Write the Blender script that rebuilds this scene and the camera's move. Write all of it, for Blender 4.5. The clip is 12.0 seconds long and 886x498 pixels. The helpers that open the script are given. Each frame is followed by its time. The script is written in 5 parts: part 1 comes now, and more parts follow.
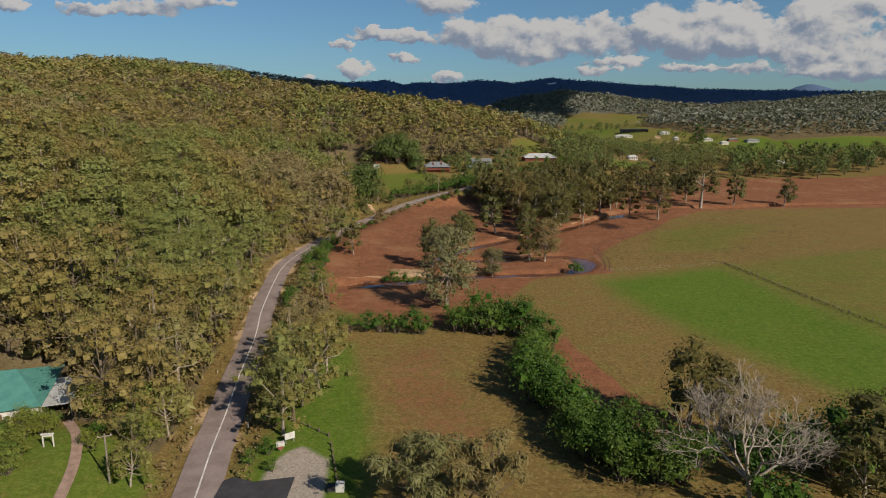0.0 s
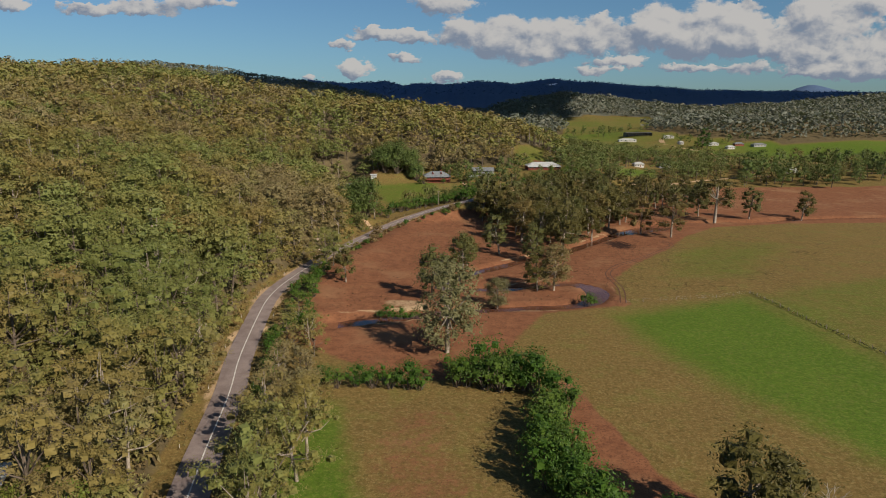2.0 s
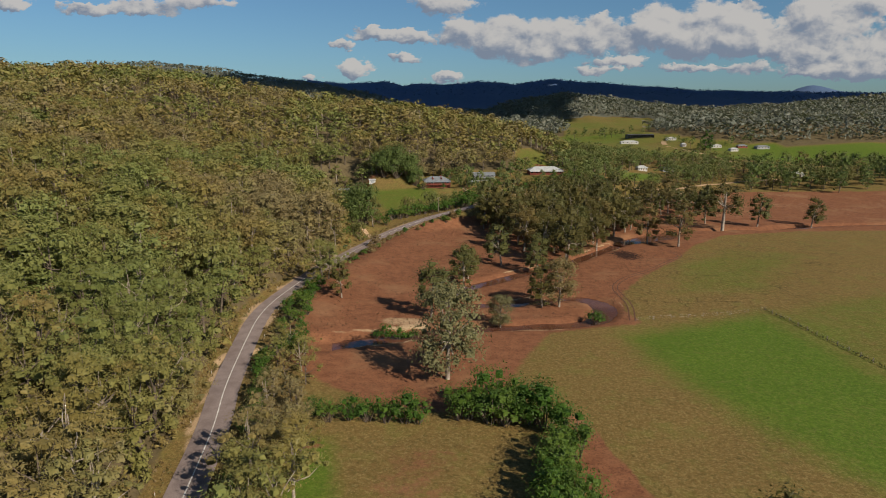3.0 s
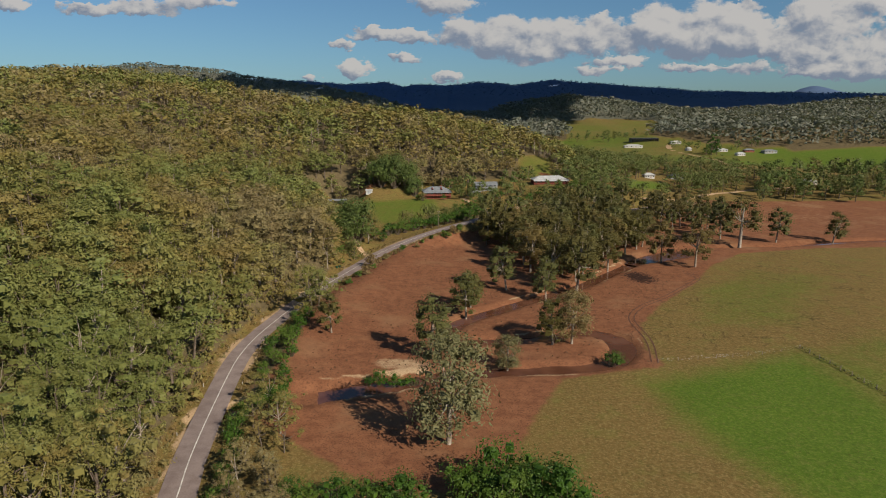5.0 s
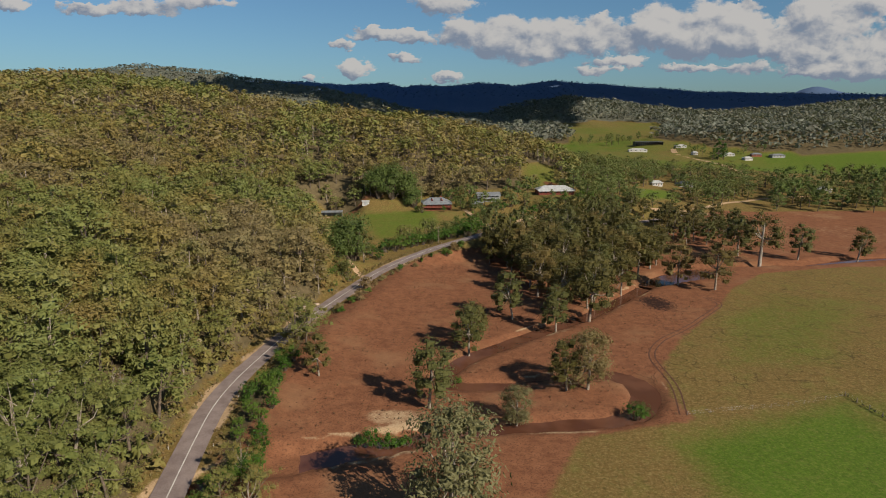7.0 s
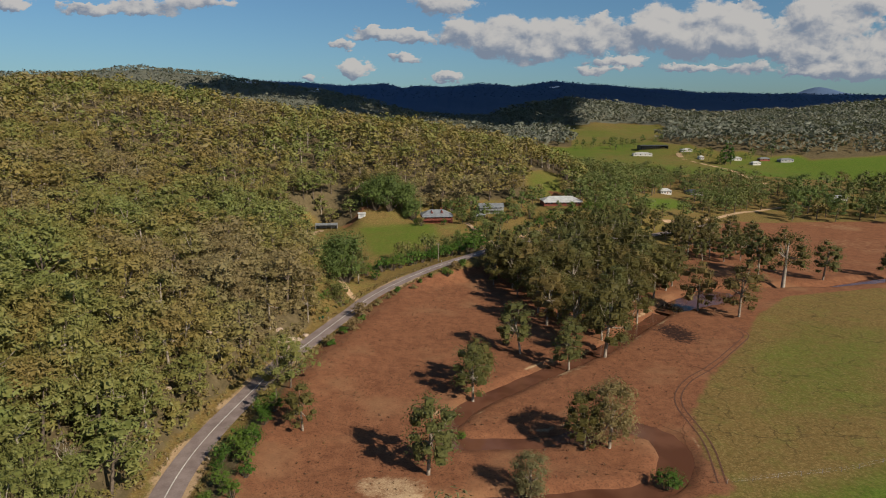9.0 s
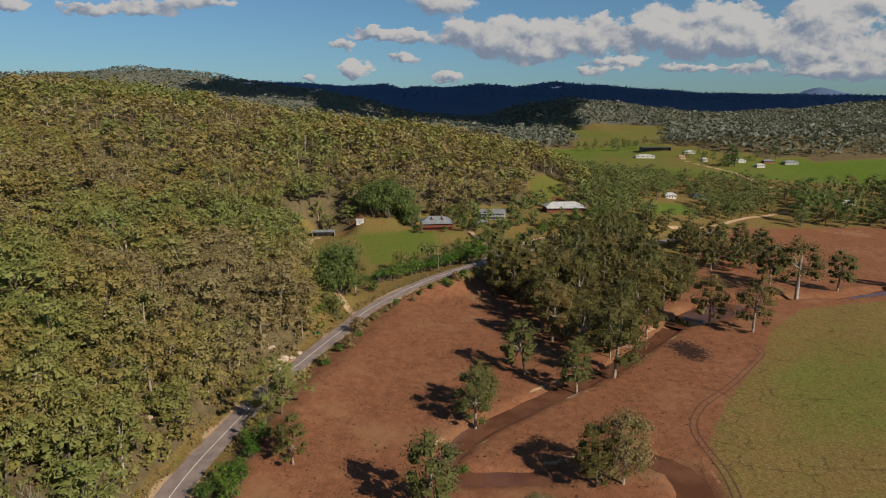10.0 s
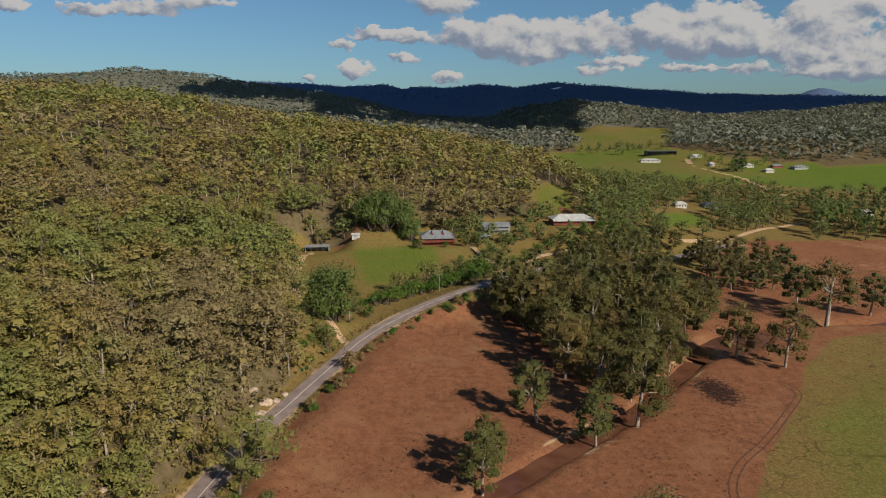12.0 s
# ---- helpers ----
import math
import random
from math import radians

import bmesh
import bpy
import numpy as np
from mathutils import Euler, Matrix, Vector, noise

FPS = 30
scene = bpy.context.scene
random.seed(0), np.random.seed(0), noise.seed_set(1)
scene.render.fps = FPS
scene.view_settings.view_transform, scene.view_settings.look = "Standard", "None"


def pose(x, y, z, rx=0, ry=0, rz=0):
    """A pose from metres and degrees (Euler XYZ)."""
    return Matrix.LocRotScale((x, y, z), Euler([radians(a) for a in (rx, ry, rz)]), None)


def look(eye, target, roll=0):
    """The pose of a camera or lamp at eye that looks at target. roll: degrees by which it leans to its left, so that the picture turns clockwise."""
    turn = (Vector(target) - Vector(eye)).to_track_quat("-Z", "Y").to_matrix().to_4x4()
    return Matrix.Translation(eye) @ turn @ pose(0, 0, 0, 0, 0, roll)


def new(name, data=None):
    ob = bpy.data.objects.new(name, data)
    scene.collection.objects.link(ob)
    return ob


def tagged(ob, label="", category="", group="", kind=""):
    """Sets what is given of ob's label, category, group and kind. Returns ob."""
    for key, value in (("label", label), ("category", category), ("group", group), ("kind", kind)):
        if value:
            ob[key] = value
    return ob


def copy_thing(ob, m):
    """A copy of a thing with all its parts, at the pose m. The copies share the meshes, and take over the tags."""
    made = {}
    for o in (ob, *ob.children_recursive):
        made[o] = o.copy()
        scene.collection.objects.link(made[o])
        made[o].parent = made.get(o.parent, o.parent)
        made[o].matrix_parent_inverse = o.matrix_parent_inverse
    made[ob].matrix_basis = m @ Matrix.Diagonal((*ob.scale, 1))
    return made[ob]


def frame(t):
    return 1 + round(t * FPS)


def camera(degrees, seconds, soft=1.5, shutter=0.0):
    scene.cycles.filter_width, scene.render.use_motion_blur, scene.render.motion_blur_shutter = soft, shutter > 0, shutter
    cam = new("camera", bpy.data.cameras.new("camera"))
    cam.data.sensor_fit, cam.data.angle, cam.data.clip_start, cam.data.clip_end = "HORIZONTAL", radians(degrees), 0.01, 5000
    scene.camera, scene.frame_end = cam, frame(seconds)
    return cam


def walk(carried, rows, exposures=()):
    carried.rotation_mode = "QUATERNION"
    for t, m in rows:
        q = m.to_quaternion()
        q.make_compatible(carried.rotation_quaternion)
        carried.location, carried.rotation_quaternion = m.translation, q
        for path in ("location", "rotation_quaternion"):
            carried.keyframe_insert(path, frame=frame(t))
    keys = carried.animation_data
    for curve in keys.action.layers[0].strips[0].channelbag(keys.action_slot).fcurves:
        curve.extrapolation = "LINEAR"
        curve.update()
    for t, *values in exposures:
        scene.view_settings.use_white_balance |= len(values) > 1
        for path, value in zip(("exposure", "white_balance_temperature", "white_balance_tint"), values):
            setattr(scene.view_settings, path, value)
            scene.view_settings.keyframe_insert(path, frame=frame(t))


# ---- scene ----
RX = 78.445  # degrees from straight down
cam = camera(70, 12.0, soft=1.0)
walk(cam, [
    (0, pose(0.00, 0.00, 55.00, RX)),
    (1, pose(-0.05, 10.81, 57.96, RX)),
    (2, pose(-0.09, 21.76, 60.82, RX)),
    (3, pose(-0.14, 32.84, 63.58, RX)),
    (4, pose(-0.18, 44.05, 66.26, RX)),
    (5, pose(-0.23, 55.38, 68.86, RX)),
    (6, pose(-0.30, 66.81, 71.40, RX)),
    (7, pose(-0.39, 78.35, 73.90, RX)),
    (8, pose(-0.50, 89.97, 76.35, RX)),
    (9, pose(-0.65, 101.68, 78.77, RX)),
    (10, pose(-0.83, 113.45, 81.17, RX)),
    (11, pose(-1.05, 125.29, 83.56, RX)),
    (12, pose(-1.32, 137.18, 85.96, RX)),
], exposures=[(0, 0.42), (12, 0.42)])

# ---------------------------------------------------------------- light
SUN_EL, SUN_AZ = 33.0, 136.0
sun = new("sun", bpy.data.lights.new("sun", "SUN"))
sun.data.energy, sun.data.angle, sun.data.color = 4.7, radians(0.53), (1.0, 0.89, 0.73)
sx = math.cos(radians(SUN_EL)) * math.sin(radians(SUN_AZ))
sy = math.cos(radians(SUN_EL)) * math.cos(radians(SUN_AZ))
SUN = Vector((sx, sy, math.sin(radians(SUN_EL))))
sun.matrix_world = look(SUN * 500, (0, 0, 0))

world = bpy.data.worlds.new("world")
scene.world = world
world.use_nodes = True
NT = world.node_tree


class Net:
    """Short hand for node trees."""

    def __init__(self, tree):
        self.t = tree

    def node(self, kind, **inputs):
        n = self.t.nodes.new(kind)
        for k, v in inputs.items():
            self.put(n.inputs[int(k[1:]) if k[0] == "i" and k[1:].isdigit() else k.replace("_", " ")], v)
        return n

    def put(self, socket, v):
        if hasattr(v, "is_output"):
            self.t.links.new(v, socket)
        else:
            socket.default_value = v

    def math(self, op, a, b=0.0, c=0.0, clamp=False):
        n = self.node("ShaderNodeMath", i0=a, i1=b, i2=c)
        n.operation, n.use_clamp = op, clamp
        return n.outputs[0]

    def vmath(self, op, a, b=(0, 0, 0)):
        n = self.node("ShaderNodeVectorMath", i0=a, i1=b)
        n.operation = op
        return n.outputs[0]

    def noise(self, vec, scale, detail=4.0, rough=0.55, out="Fac"):
        n = self.node("ShaderNodeTexNoise", Vector=vec, Scale=scale, Detail=detail, Roughness=rough)
        return n.outputs[out]

    def mix(self, f, a, b, kind="MIX"):
        n = self.t.nodes.new("ShaderNodeMix")
        n.data_type, n.blend_type = "RGBA", kind
        self.put(n.inputs[0], f)
        self.put(n.inputs[6], a if hasattr(a, "is_output") else (*a, 1))
        self.put(n.inputs[7], b if hasattr(b, "is_output") else (*b, 1))
        return n.outputs[2]

    def ramp(self, f, lo, hi, a=0.0, b=1.0):
        n = self.node("ShaderNodeMapRange", i0=f, i1=lo, i2=hi, i3=a, i4=b)
        n.interpolation_type = "SMOOTHSTEP"
        return n.outputs[0]


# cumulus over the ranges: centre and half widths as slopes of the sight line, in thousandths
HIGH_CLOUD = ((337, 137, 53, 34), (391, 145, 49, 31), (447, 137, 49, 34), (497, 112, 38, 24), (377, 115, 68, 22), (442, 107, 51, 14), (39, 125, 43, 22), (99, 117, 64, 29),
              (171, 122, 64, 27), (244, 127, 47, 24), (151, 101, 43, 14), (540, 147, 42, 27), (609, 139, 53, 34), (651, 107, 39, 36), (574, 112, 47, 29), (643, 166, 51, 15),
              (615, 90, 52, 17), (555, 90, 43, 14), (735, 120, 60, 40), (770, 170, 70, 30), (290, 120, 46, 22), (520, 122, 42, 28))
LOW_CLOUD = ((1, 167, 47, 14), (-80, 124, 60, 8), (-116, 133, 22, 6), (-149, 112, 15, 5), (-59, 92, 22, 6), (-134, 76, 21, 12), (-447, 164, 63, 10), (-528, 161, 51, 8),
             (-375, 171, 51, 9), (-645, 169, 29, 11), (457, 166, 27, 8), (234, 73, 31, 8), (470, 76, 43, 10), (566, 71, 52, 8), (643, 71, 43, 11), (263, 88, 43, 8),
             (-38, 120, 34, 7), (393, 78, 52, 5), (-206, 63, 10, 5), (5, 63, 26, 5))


def build_sky():
    N = Net(NT)
    for n in list(NT.nodes):
        NT.nodes.remove(n)
    out = NT.nodes.new("ShaderNodeOutputWorld")
    bg = NT.nodes.new("ShaderNodeBackground")
    NT.links.new(bg.outputs[0], out.inputs[0])
    sky = NT.nodes.new("ShaderNodeTexSky")
    sky.sky_type, sky.sun_disc = "NISHITA", False
    sky.sun_elevation, sky.sun_rotation = radians(SUN_EL), radians(SUN_AZ)
    sky.air_density, sky.dust_density, sky.ozone_density = 1.0, 0.9, 3.0
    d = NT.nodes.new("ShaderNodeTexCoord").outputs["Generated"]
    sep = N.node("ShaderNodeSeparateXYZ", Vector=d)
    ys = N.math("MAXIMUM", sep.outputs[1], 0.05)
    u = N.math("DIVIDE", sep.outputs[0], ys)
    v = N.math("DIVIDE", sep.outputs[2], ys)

    def billow(du, dv):
        """Heaped noise of the cloud tops, sampled a little to one side for the relief."""
        q = N.node("ShaderNodeCombineXYZ", X=N.math("ADD", u, du), Y=N.math("MULTIPLY_ADD", v, 1.35, dv)).outputs[0]
        w = N.node("ShaderNodeTexNoise", Vector=q, Scale=20.0, Detail=3.0, Roughness=0.5).outputs["Color"]
        q = N.vmath("ADD", q, N.vmath("MULTIPLY", N.vmath("SUBTRACT", w, (0.5, 0.5, 0.5)), (0.035, 0.028, 0)))
        return N.math("MULTIPLY_ADD", N.noise(q, 15.0, 8.0, 0.54), 0.8, N.math("MULTIPLY", N.noise(q, 48.0, 6.0, 0.6), 0.2))
    near, aside = billow(0.0, 0.0), billow(0.009, 0.017)
    # ragged outlines: the sight line strays before it meets the puffs
    stray = N.node("ShaderNodeTexNoise", Vector=N.node("ShaderNodeCombineXYZ", X=u, Y=N.math("MULTIPLY", v, 1.6)).outputs[0], Scale=34.0, Detail=6.0, Roughness=0.62)
    stray = N.node("ShaderNodeSeparateXYZ", Vector=stray.outputs["Color"])
    u = N.math("ADD", u, N.math("MULTIPLY_ADD", stray.outputs[0], 0.085, -0.0425))
    v = N.math("ADD", v, N.math("MULTIPLY_ADD", stray.outputs[1], 0.036, -0.018))
    total, top, weight = None, None, None
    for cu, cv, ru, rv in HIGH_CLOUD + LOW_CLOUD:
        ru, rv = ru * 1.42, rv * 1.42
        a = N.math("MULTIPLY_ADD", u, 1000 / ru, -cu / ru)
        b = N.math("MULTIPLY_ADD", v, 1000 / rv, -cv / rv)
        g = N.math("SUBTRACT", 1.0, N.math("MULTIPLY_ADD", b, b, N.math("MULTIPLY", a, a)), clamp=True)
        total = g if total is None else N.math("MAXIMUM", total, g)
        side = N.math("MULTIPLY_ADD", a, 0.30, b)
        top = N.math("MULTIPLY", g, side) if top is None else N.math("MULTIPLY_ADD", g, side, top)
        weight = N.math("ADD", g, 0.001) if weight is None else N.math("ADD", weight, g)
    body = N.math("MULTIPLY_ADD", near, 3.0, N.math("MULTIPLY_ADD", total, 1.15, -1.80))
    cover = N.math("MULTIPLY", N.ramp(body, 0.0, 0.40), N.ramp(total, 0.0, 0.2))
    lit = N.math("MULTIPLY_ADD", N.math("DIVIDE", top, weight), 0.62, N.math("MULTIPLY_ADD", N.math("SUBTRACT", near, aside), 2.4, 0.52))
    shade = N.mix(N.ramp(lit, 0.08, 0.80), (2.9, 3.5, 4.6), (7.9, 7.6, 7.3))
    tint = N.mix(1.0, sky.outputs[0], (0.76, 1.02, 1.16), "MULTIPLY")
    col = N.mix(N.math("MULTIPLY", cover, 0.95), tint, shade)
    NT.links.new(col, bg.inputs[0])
    bg.inputs[1].default_value = 0.049


build_sky()

# ---------------------------------------------------------------- lie of the land
GRID = [
    [-1, -3, 37, 1, -5, 3, -2, 4, 0],
    [1, -13, 26, 0, -2, 6, -11, 17, 1],
    [22, 10, 20, 25, -26, 19, -16, 21, 1],
    [53, 13, 21, 16, -7, 4, -7, 11, -2],
    [26, -5, 48, -22, 9, 3, -7, 8, 2],
    [73, 21, 36, 25, 43, -5, 9, 7, 8],
    [43, 7, 36, 6, 9, -5, 16, -8, 5],
    [28, 26, 23, 4, 13, 10, 8, -6, 17],
    [11, 8, 3, 2, 5, 6, 8, 23, 27],
]
ROAD = [(-10, -200, 0.6), (-20, -60, 0.6), (-31, 40, 0.6), (-35, 75, 0.6), (-39, 98, 0.6), (-41, 111, 0.6), (-44, 128, 0.6), (-48, 154, 0.6), (-52, 173, 0.6),
        (-55, 191, 0.6), (-58.5, 216, 0.7), (-60, 230, 0.7), (-60, 244, 0.8), (-58.3, 262, 0.8), (-53, 299, 0.8), (-49, 314, 0.8),
        (-45, 330, 0.8), (-39, 352, 1.0), (-33, 372, 1.6), (-23, 388, 3.5), (-8, 404, 6.5), (12, 420, 9.5), (34, 437, 12),
        (58, 452, 12), (90, 468, 10), (130, 500, 6), (190, 545, 6)]
CREEK = [(-58, 190, 0.6), (-50, 197, 2.2), (-44, 201, 4), (-39, 203, 5), (-32, 206, 5), (-24, 210, 4.2), (-15, 213, 3.4), (-6, 216.5, 2.8), (2, 220, 2.2), (14, 222, 2), (23, 223, 2),
         (32, 224, 2), (42, 225.5, 2.2), (49, 229, 2.6), (54.5, 238, 3.2), (56, 247, 3.2), (51, 254, 3), (42, 254.5, 2.4), (25, 248, 1.8),
         (11, 247, 2.4), (2, 248, 3), (0, 254, 2.6), (3, 261, 2.6), (8, 269, 2.6), (17, 277.5, 2.6), (28, 288, 2.6), (37, 296, 2.6),
         (46, 304, 2.4), (58, 315, 2.4), (72, 332, 2.4), (90, 354, 3)]
CREEK2 = [(92, 357, 4), (103, 367, 7), (116, 376, 9), (128, 386, 7), (140, 393, 2.6), (155, 394.5, 2.2), (167, 396, 2), (187, 398, 2.4),
          (204, 405, 4), (226, 412, 4), (260, 418, 3), (330, 425, 3)]


def spline(points, step):
    """Evenly spaced points on a smooth curve through the given ones."""
    p = np.array(points, float)
    p = np.vstack([2 * p[0] - p[1], p, 2 * p[-1] - p[-2]])
    out = []
    for i in range(1, len(p) - 2):
        n = max(1, int(np.linalg.norm(p[i + 1, :2] - p[i, :2]) / step))
        for k in range(n):
            s = k / n
            a, b, c, d = p[i - 1:i + 3]
            out.append(0.5 * (2 * b + (c - a) * s + (2 * a - 5 * b + 4 * c - d) * s * s + (3 * b - a - 3 * c + d) * s ** 3))
    out.append(p[-2])
    return np.array(out)


ROAD_LINE = spline(ROAD, 3.0)
CREEK_LINE, CREEK_LINE2 = spline(CREEK, 1.5), spline(CREEK2, 2.0)


def near_line(x, y, line, reach):
    """Distance to a line of points, with the third value found there."""
    best, val = np.full(x.shape, 1e6), np.zeros(x.shape)
    lo, hi = line[:, :2].min(0) - reach, line[:, :2].max(0) + reach
    box = np.where((x > lo[0]) & (x < hi[0]) & (y > lo[1]) & (y < hi[1]))[0]
    bx, by = x[box], y[box]
    bb, bv = best[box], val[box]
    for (ax, ay, av), (cx, cy, cv) in zip(line[:-1], line[1:]):
        dx, dy = cx - ax, cy - ay
        s = np.clip(((bx - ax) * dx + (by - ay) * dy) / (dx * dx + dy * dy), 0, 1)
        d = np.hypot(bx - ax - s * dx, by - ay - s * dy)
        m = d < bb
        bb = np.where(m, d, bb)
        bv = np.where(m, av + s * (cv - av), bv)
    best[box], val[box] = bb, bv
    return best, val


def smooth(v, lo, hi):
    s = np.clip((v - lo) / (hi - lo), 0, 1)
    return s * s * (3 - 2 * s)


def inside(x, y, poly):
    """Signed distance to a polygon, positive within."""
    p = np.array(poly, float)
    d, sign = np.full(x.shape, 1e9), np.full(x.shape, -1.0)
    for (ax, ay), (bx, by) in zip(p, np.roll(p, -1, 0)):
        ex, ey = bx - ax, by - ay
        s = np.clip(((x - ax) * ex + (y - ay) * ey) / (ex * ex + ey * ey), 0, 1)
        d = np.minimum(d, np.hypot(x - ax - s * ex, y - ay - s * ey))
        cross = ((ay > y) != (by > y)) & (x < ax + ex * (y - ay) / (ey if ey else 1e-9))
        sign = np.where(cross, -sign, sign)
    return d * sign


def wavy(x, y, scale, seed=0.0):
    """Cheap smooth noise from crossed waves, about -1 to 1."""
    a = np.sin(x / scale * 1.7 + 1.3 * np.sin(y / scale * 1.1 + seed) + seed * 2.1)
    b = np.sin(y / scale * 1.9 + 1.1 * np.sin(x / scale * 0.9 - seed) + seed * 1.3)
    c = np.sin((x + y) / scale * 2.9 + seed) * np.sin((x - y) / scale * 3.3 - seed)
    return 0.4 * a + 0.4 * b + 0.3 * c


PADS = [(-5, 503, 14.5, 17), (32, 524, 17.5, 13), (80, 534, 21.5, 19), (-76, 506, 9.5, 16), (-77, 110, 3.0, 18)]
SLOPE = [(-90, 500), (-50, 500), (-8, 500), (16, 470), (24, 440), (-10, 408), (-30, 388), (-55, 392), (-72, 420), (-84, 460)]


def near_land(x, y):
    cx, cy = np.clip(x, -560, 620), np.clip(y, -60, 1150)
    g = np.full(x.shape, -5.0)
    for j, row in enumerate(GRID):
        for i, k in enumerate(row):
            if k:
                g = g + k * np.exp(-((cx + 620 - 158 * i) ** 2 + (cy + 60 - 150 * j) ** 2) / 31250.0)
    return 3 * np.logaddexp(0, g / 3)


def far_land(x, y):
    base = np.interp(y, [500, 950, 1100, 1600, 2000, 4000], [4, 22, 34, 58, 70, 90])
    west = np.interp(x, [-3000, -1200, -911, -730, -585, -456, -296, -215, -65, 100, 300, 700],
                     [150, 118, 124, 138, 122, 101, 76, 64, 24, 8, 0, 0])
    west = west * np.exp(-((y - 1800 - 0.1 * x) / 430.0) ** 2)
    mid = np.interp(x, [-400, 0, 230, 356, 497, 655, 812, 970, 1234, 1700, 3000], [0, 0, 40, 58, 46, 22, 14, 24, 50, 70, 95])
    mid = mid * np.exp(-((y - 1950) / 300.0) ** 2)
    rise = np.interp(x, [250, 500, 700, 1000, 2500], [0, 22, 26, 30, 60]) * np.exp(-((y - 1130) / 140.0) ** 2)
    rng = np.interp(x, [-3000, -828, -560, -319, -230, -149, 20, 197, 400, 614, 869, 1140, 1411, 1852, 2660, 4000],
                    [290, 285, 262, 272, 250, 262, 252, 276, 262, 284, 268, 246, 228, 216, 210, 205])
    rng = (rng - 85) * np.exp(-np.abs((y - 3780) / 620.0) ** 2.0)
    peak = 44 * np.exp(-((x - 2375) / 120.0) ** 2 - ((y - 4250) / 220.0) ** 2) + 92 * np.exp(-((x - 2430) / 400.0) ** 2 - ((y - 4300) / 260.0) ** 2)
    rough = wavy(x, y, 90, 1.0) * 5 + wavy(x, y, 37, 2.0) * 3
    return base + np.maximum(np.maximum(west, mid), np.maximum(rng, rise)) * (1 + 0.02 * wavy(x, y, 160, 4.0)) + np.maximum(peak - 12, 0) + rough * smooth(y, 1300, 1700)


def land(x, y):
    """Height of the ground in metres."""
    x, y = np.atleast_1d(np.asarray(x, float)), np.atleast_1d(np.asarray(y, float))
    w = smooth(y, 980, 1250)
    z = near_land(x, y) * (1 - w) + far_land(x, y) * w
    z = z + 0.18 * wavy(x, y, 9, 3.0) + 1.2 * wavy(x, y, 26, 5.0) * smooth(z, 4, 20)
    k = smooth(inside(x, y, SLOPE), -14, 8)
    z = z * (1 - k) + (3.0 + 0.1 * (y - 392)) * k
    for px, py, pz, r in PADS:
        k = 1 - smooth(np.hypot(x - px, y - py), r * 0.7, r * 1.7)
        z = z * (1 - k) + pz * k
    d, rz = near_line(x, y, ROAD_LINE, 40)
    k = 1 - smooth(d, 5.0, 17.0)
    z = z * (1 - k) + (rz - 0.12) * k
    for line in (CREEK_LINE, CREEK_LINE2):
        d, wd = near_line(x, y, line, 20)
        wd = wd + 0.35 * wavy(x, y, 3.0, 1.0)
        z = z - 1.9 * (1 - smooth(d, wd - 0.9, wd + 2.2))
    return z


# ---------------------------------------------------------------- mesh helpers
def mesh_of(name, verts, faces, mats=(), index=None, shade=False):
    """A mesh from arrays; faces are all of one size, or a list of index tuples."""
    me = bpy.data.meshes.new(name)
    if isinstance(faces, np.ndarray):
        v = np.asarray(verts, np.float32)
        me.vertices.add(len(v))
        me.vertices.foreach_set("co", v.ravel())
        n, k = faces.shape
        me.loops.add(n * k)
        me.loops.foreach_set("vertex_index", faces.ravel().astype(np.int32))
        me.polygons.add(n)
        me.polygons.foreach_set("loop_start", np.arange(0, n * k, k, dtype=np.int32))
    else:
        me.from_pydata([tuple(map(float, p)) for p in verts], [], faces)
    for m in mats:
        me.materials.append(m)
    if index is not None:
        me.polygons.foreach_set("material_index", np.asarray(index, np.int32))
    me.polygons.foreach_set("use_smooth", np.full(len(me.polygons), shade))
    me.update(calc_edges=True)
    return me


def part(name, data, material, parent, label=""):
    """One mesh object under a thing or part; data is a bmesh or a mesh."""
    if isinstance(data, bmesh.types.BMesh):
        me = bpy.data.meshes.new(name)
        data.to_mesh(me)
        data.free()
        me.materials.append(material)
    else:
        me = data
        if material is not None and not me.materials:
            me.materials.append(material)
    ob = new(name, me)
    ob.parent = parent
    return tagged(ob, label)


def thing(name, m, label, category, group="", kind=""):
    ob = new(name)
    ob.empty_display_size = 0.5
    ob.matrix_world = m
    return tagged(ob, label, category, group, kind)


def box(bm, x0, x1, y0, y1, z0, z1, bevel=0.0):
    r = bmesh.ops.create_cube(bm, size=1.0, matrix=Matrix.Translation(((x0 + x1) / 2, (y0 + y1) / 2, (z0 + z1) / 2)) @ Matrix.Diagonal((x1 - x0, y1 - y0, z1 - z0, 1)))
    if bevel:
        edges = list({e for v in r["verts"] for e in v.link_edges})
        bmesh.ops.bevel(bm, geom=edges, offset=bevel, segments=1, affect="EDGES")
    return bm


def boxed(x0, x1, y0, y1, z0, z1, bevel=0.0):
    return box(bmesh.new(), x0, x1, y0, y1, z0, z1, bevel)


def faces_bm(verts, faces):
    bm = bmesh.new()
    vs = [bm.verts.new(v) for v in verts]
    for f in faces:
        bm.faces.new([vs[i] for i in f])
    bmesh.ops.recalc_face_normals(bm, faces=bm.faces[:])
    return bm


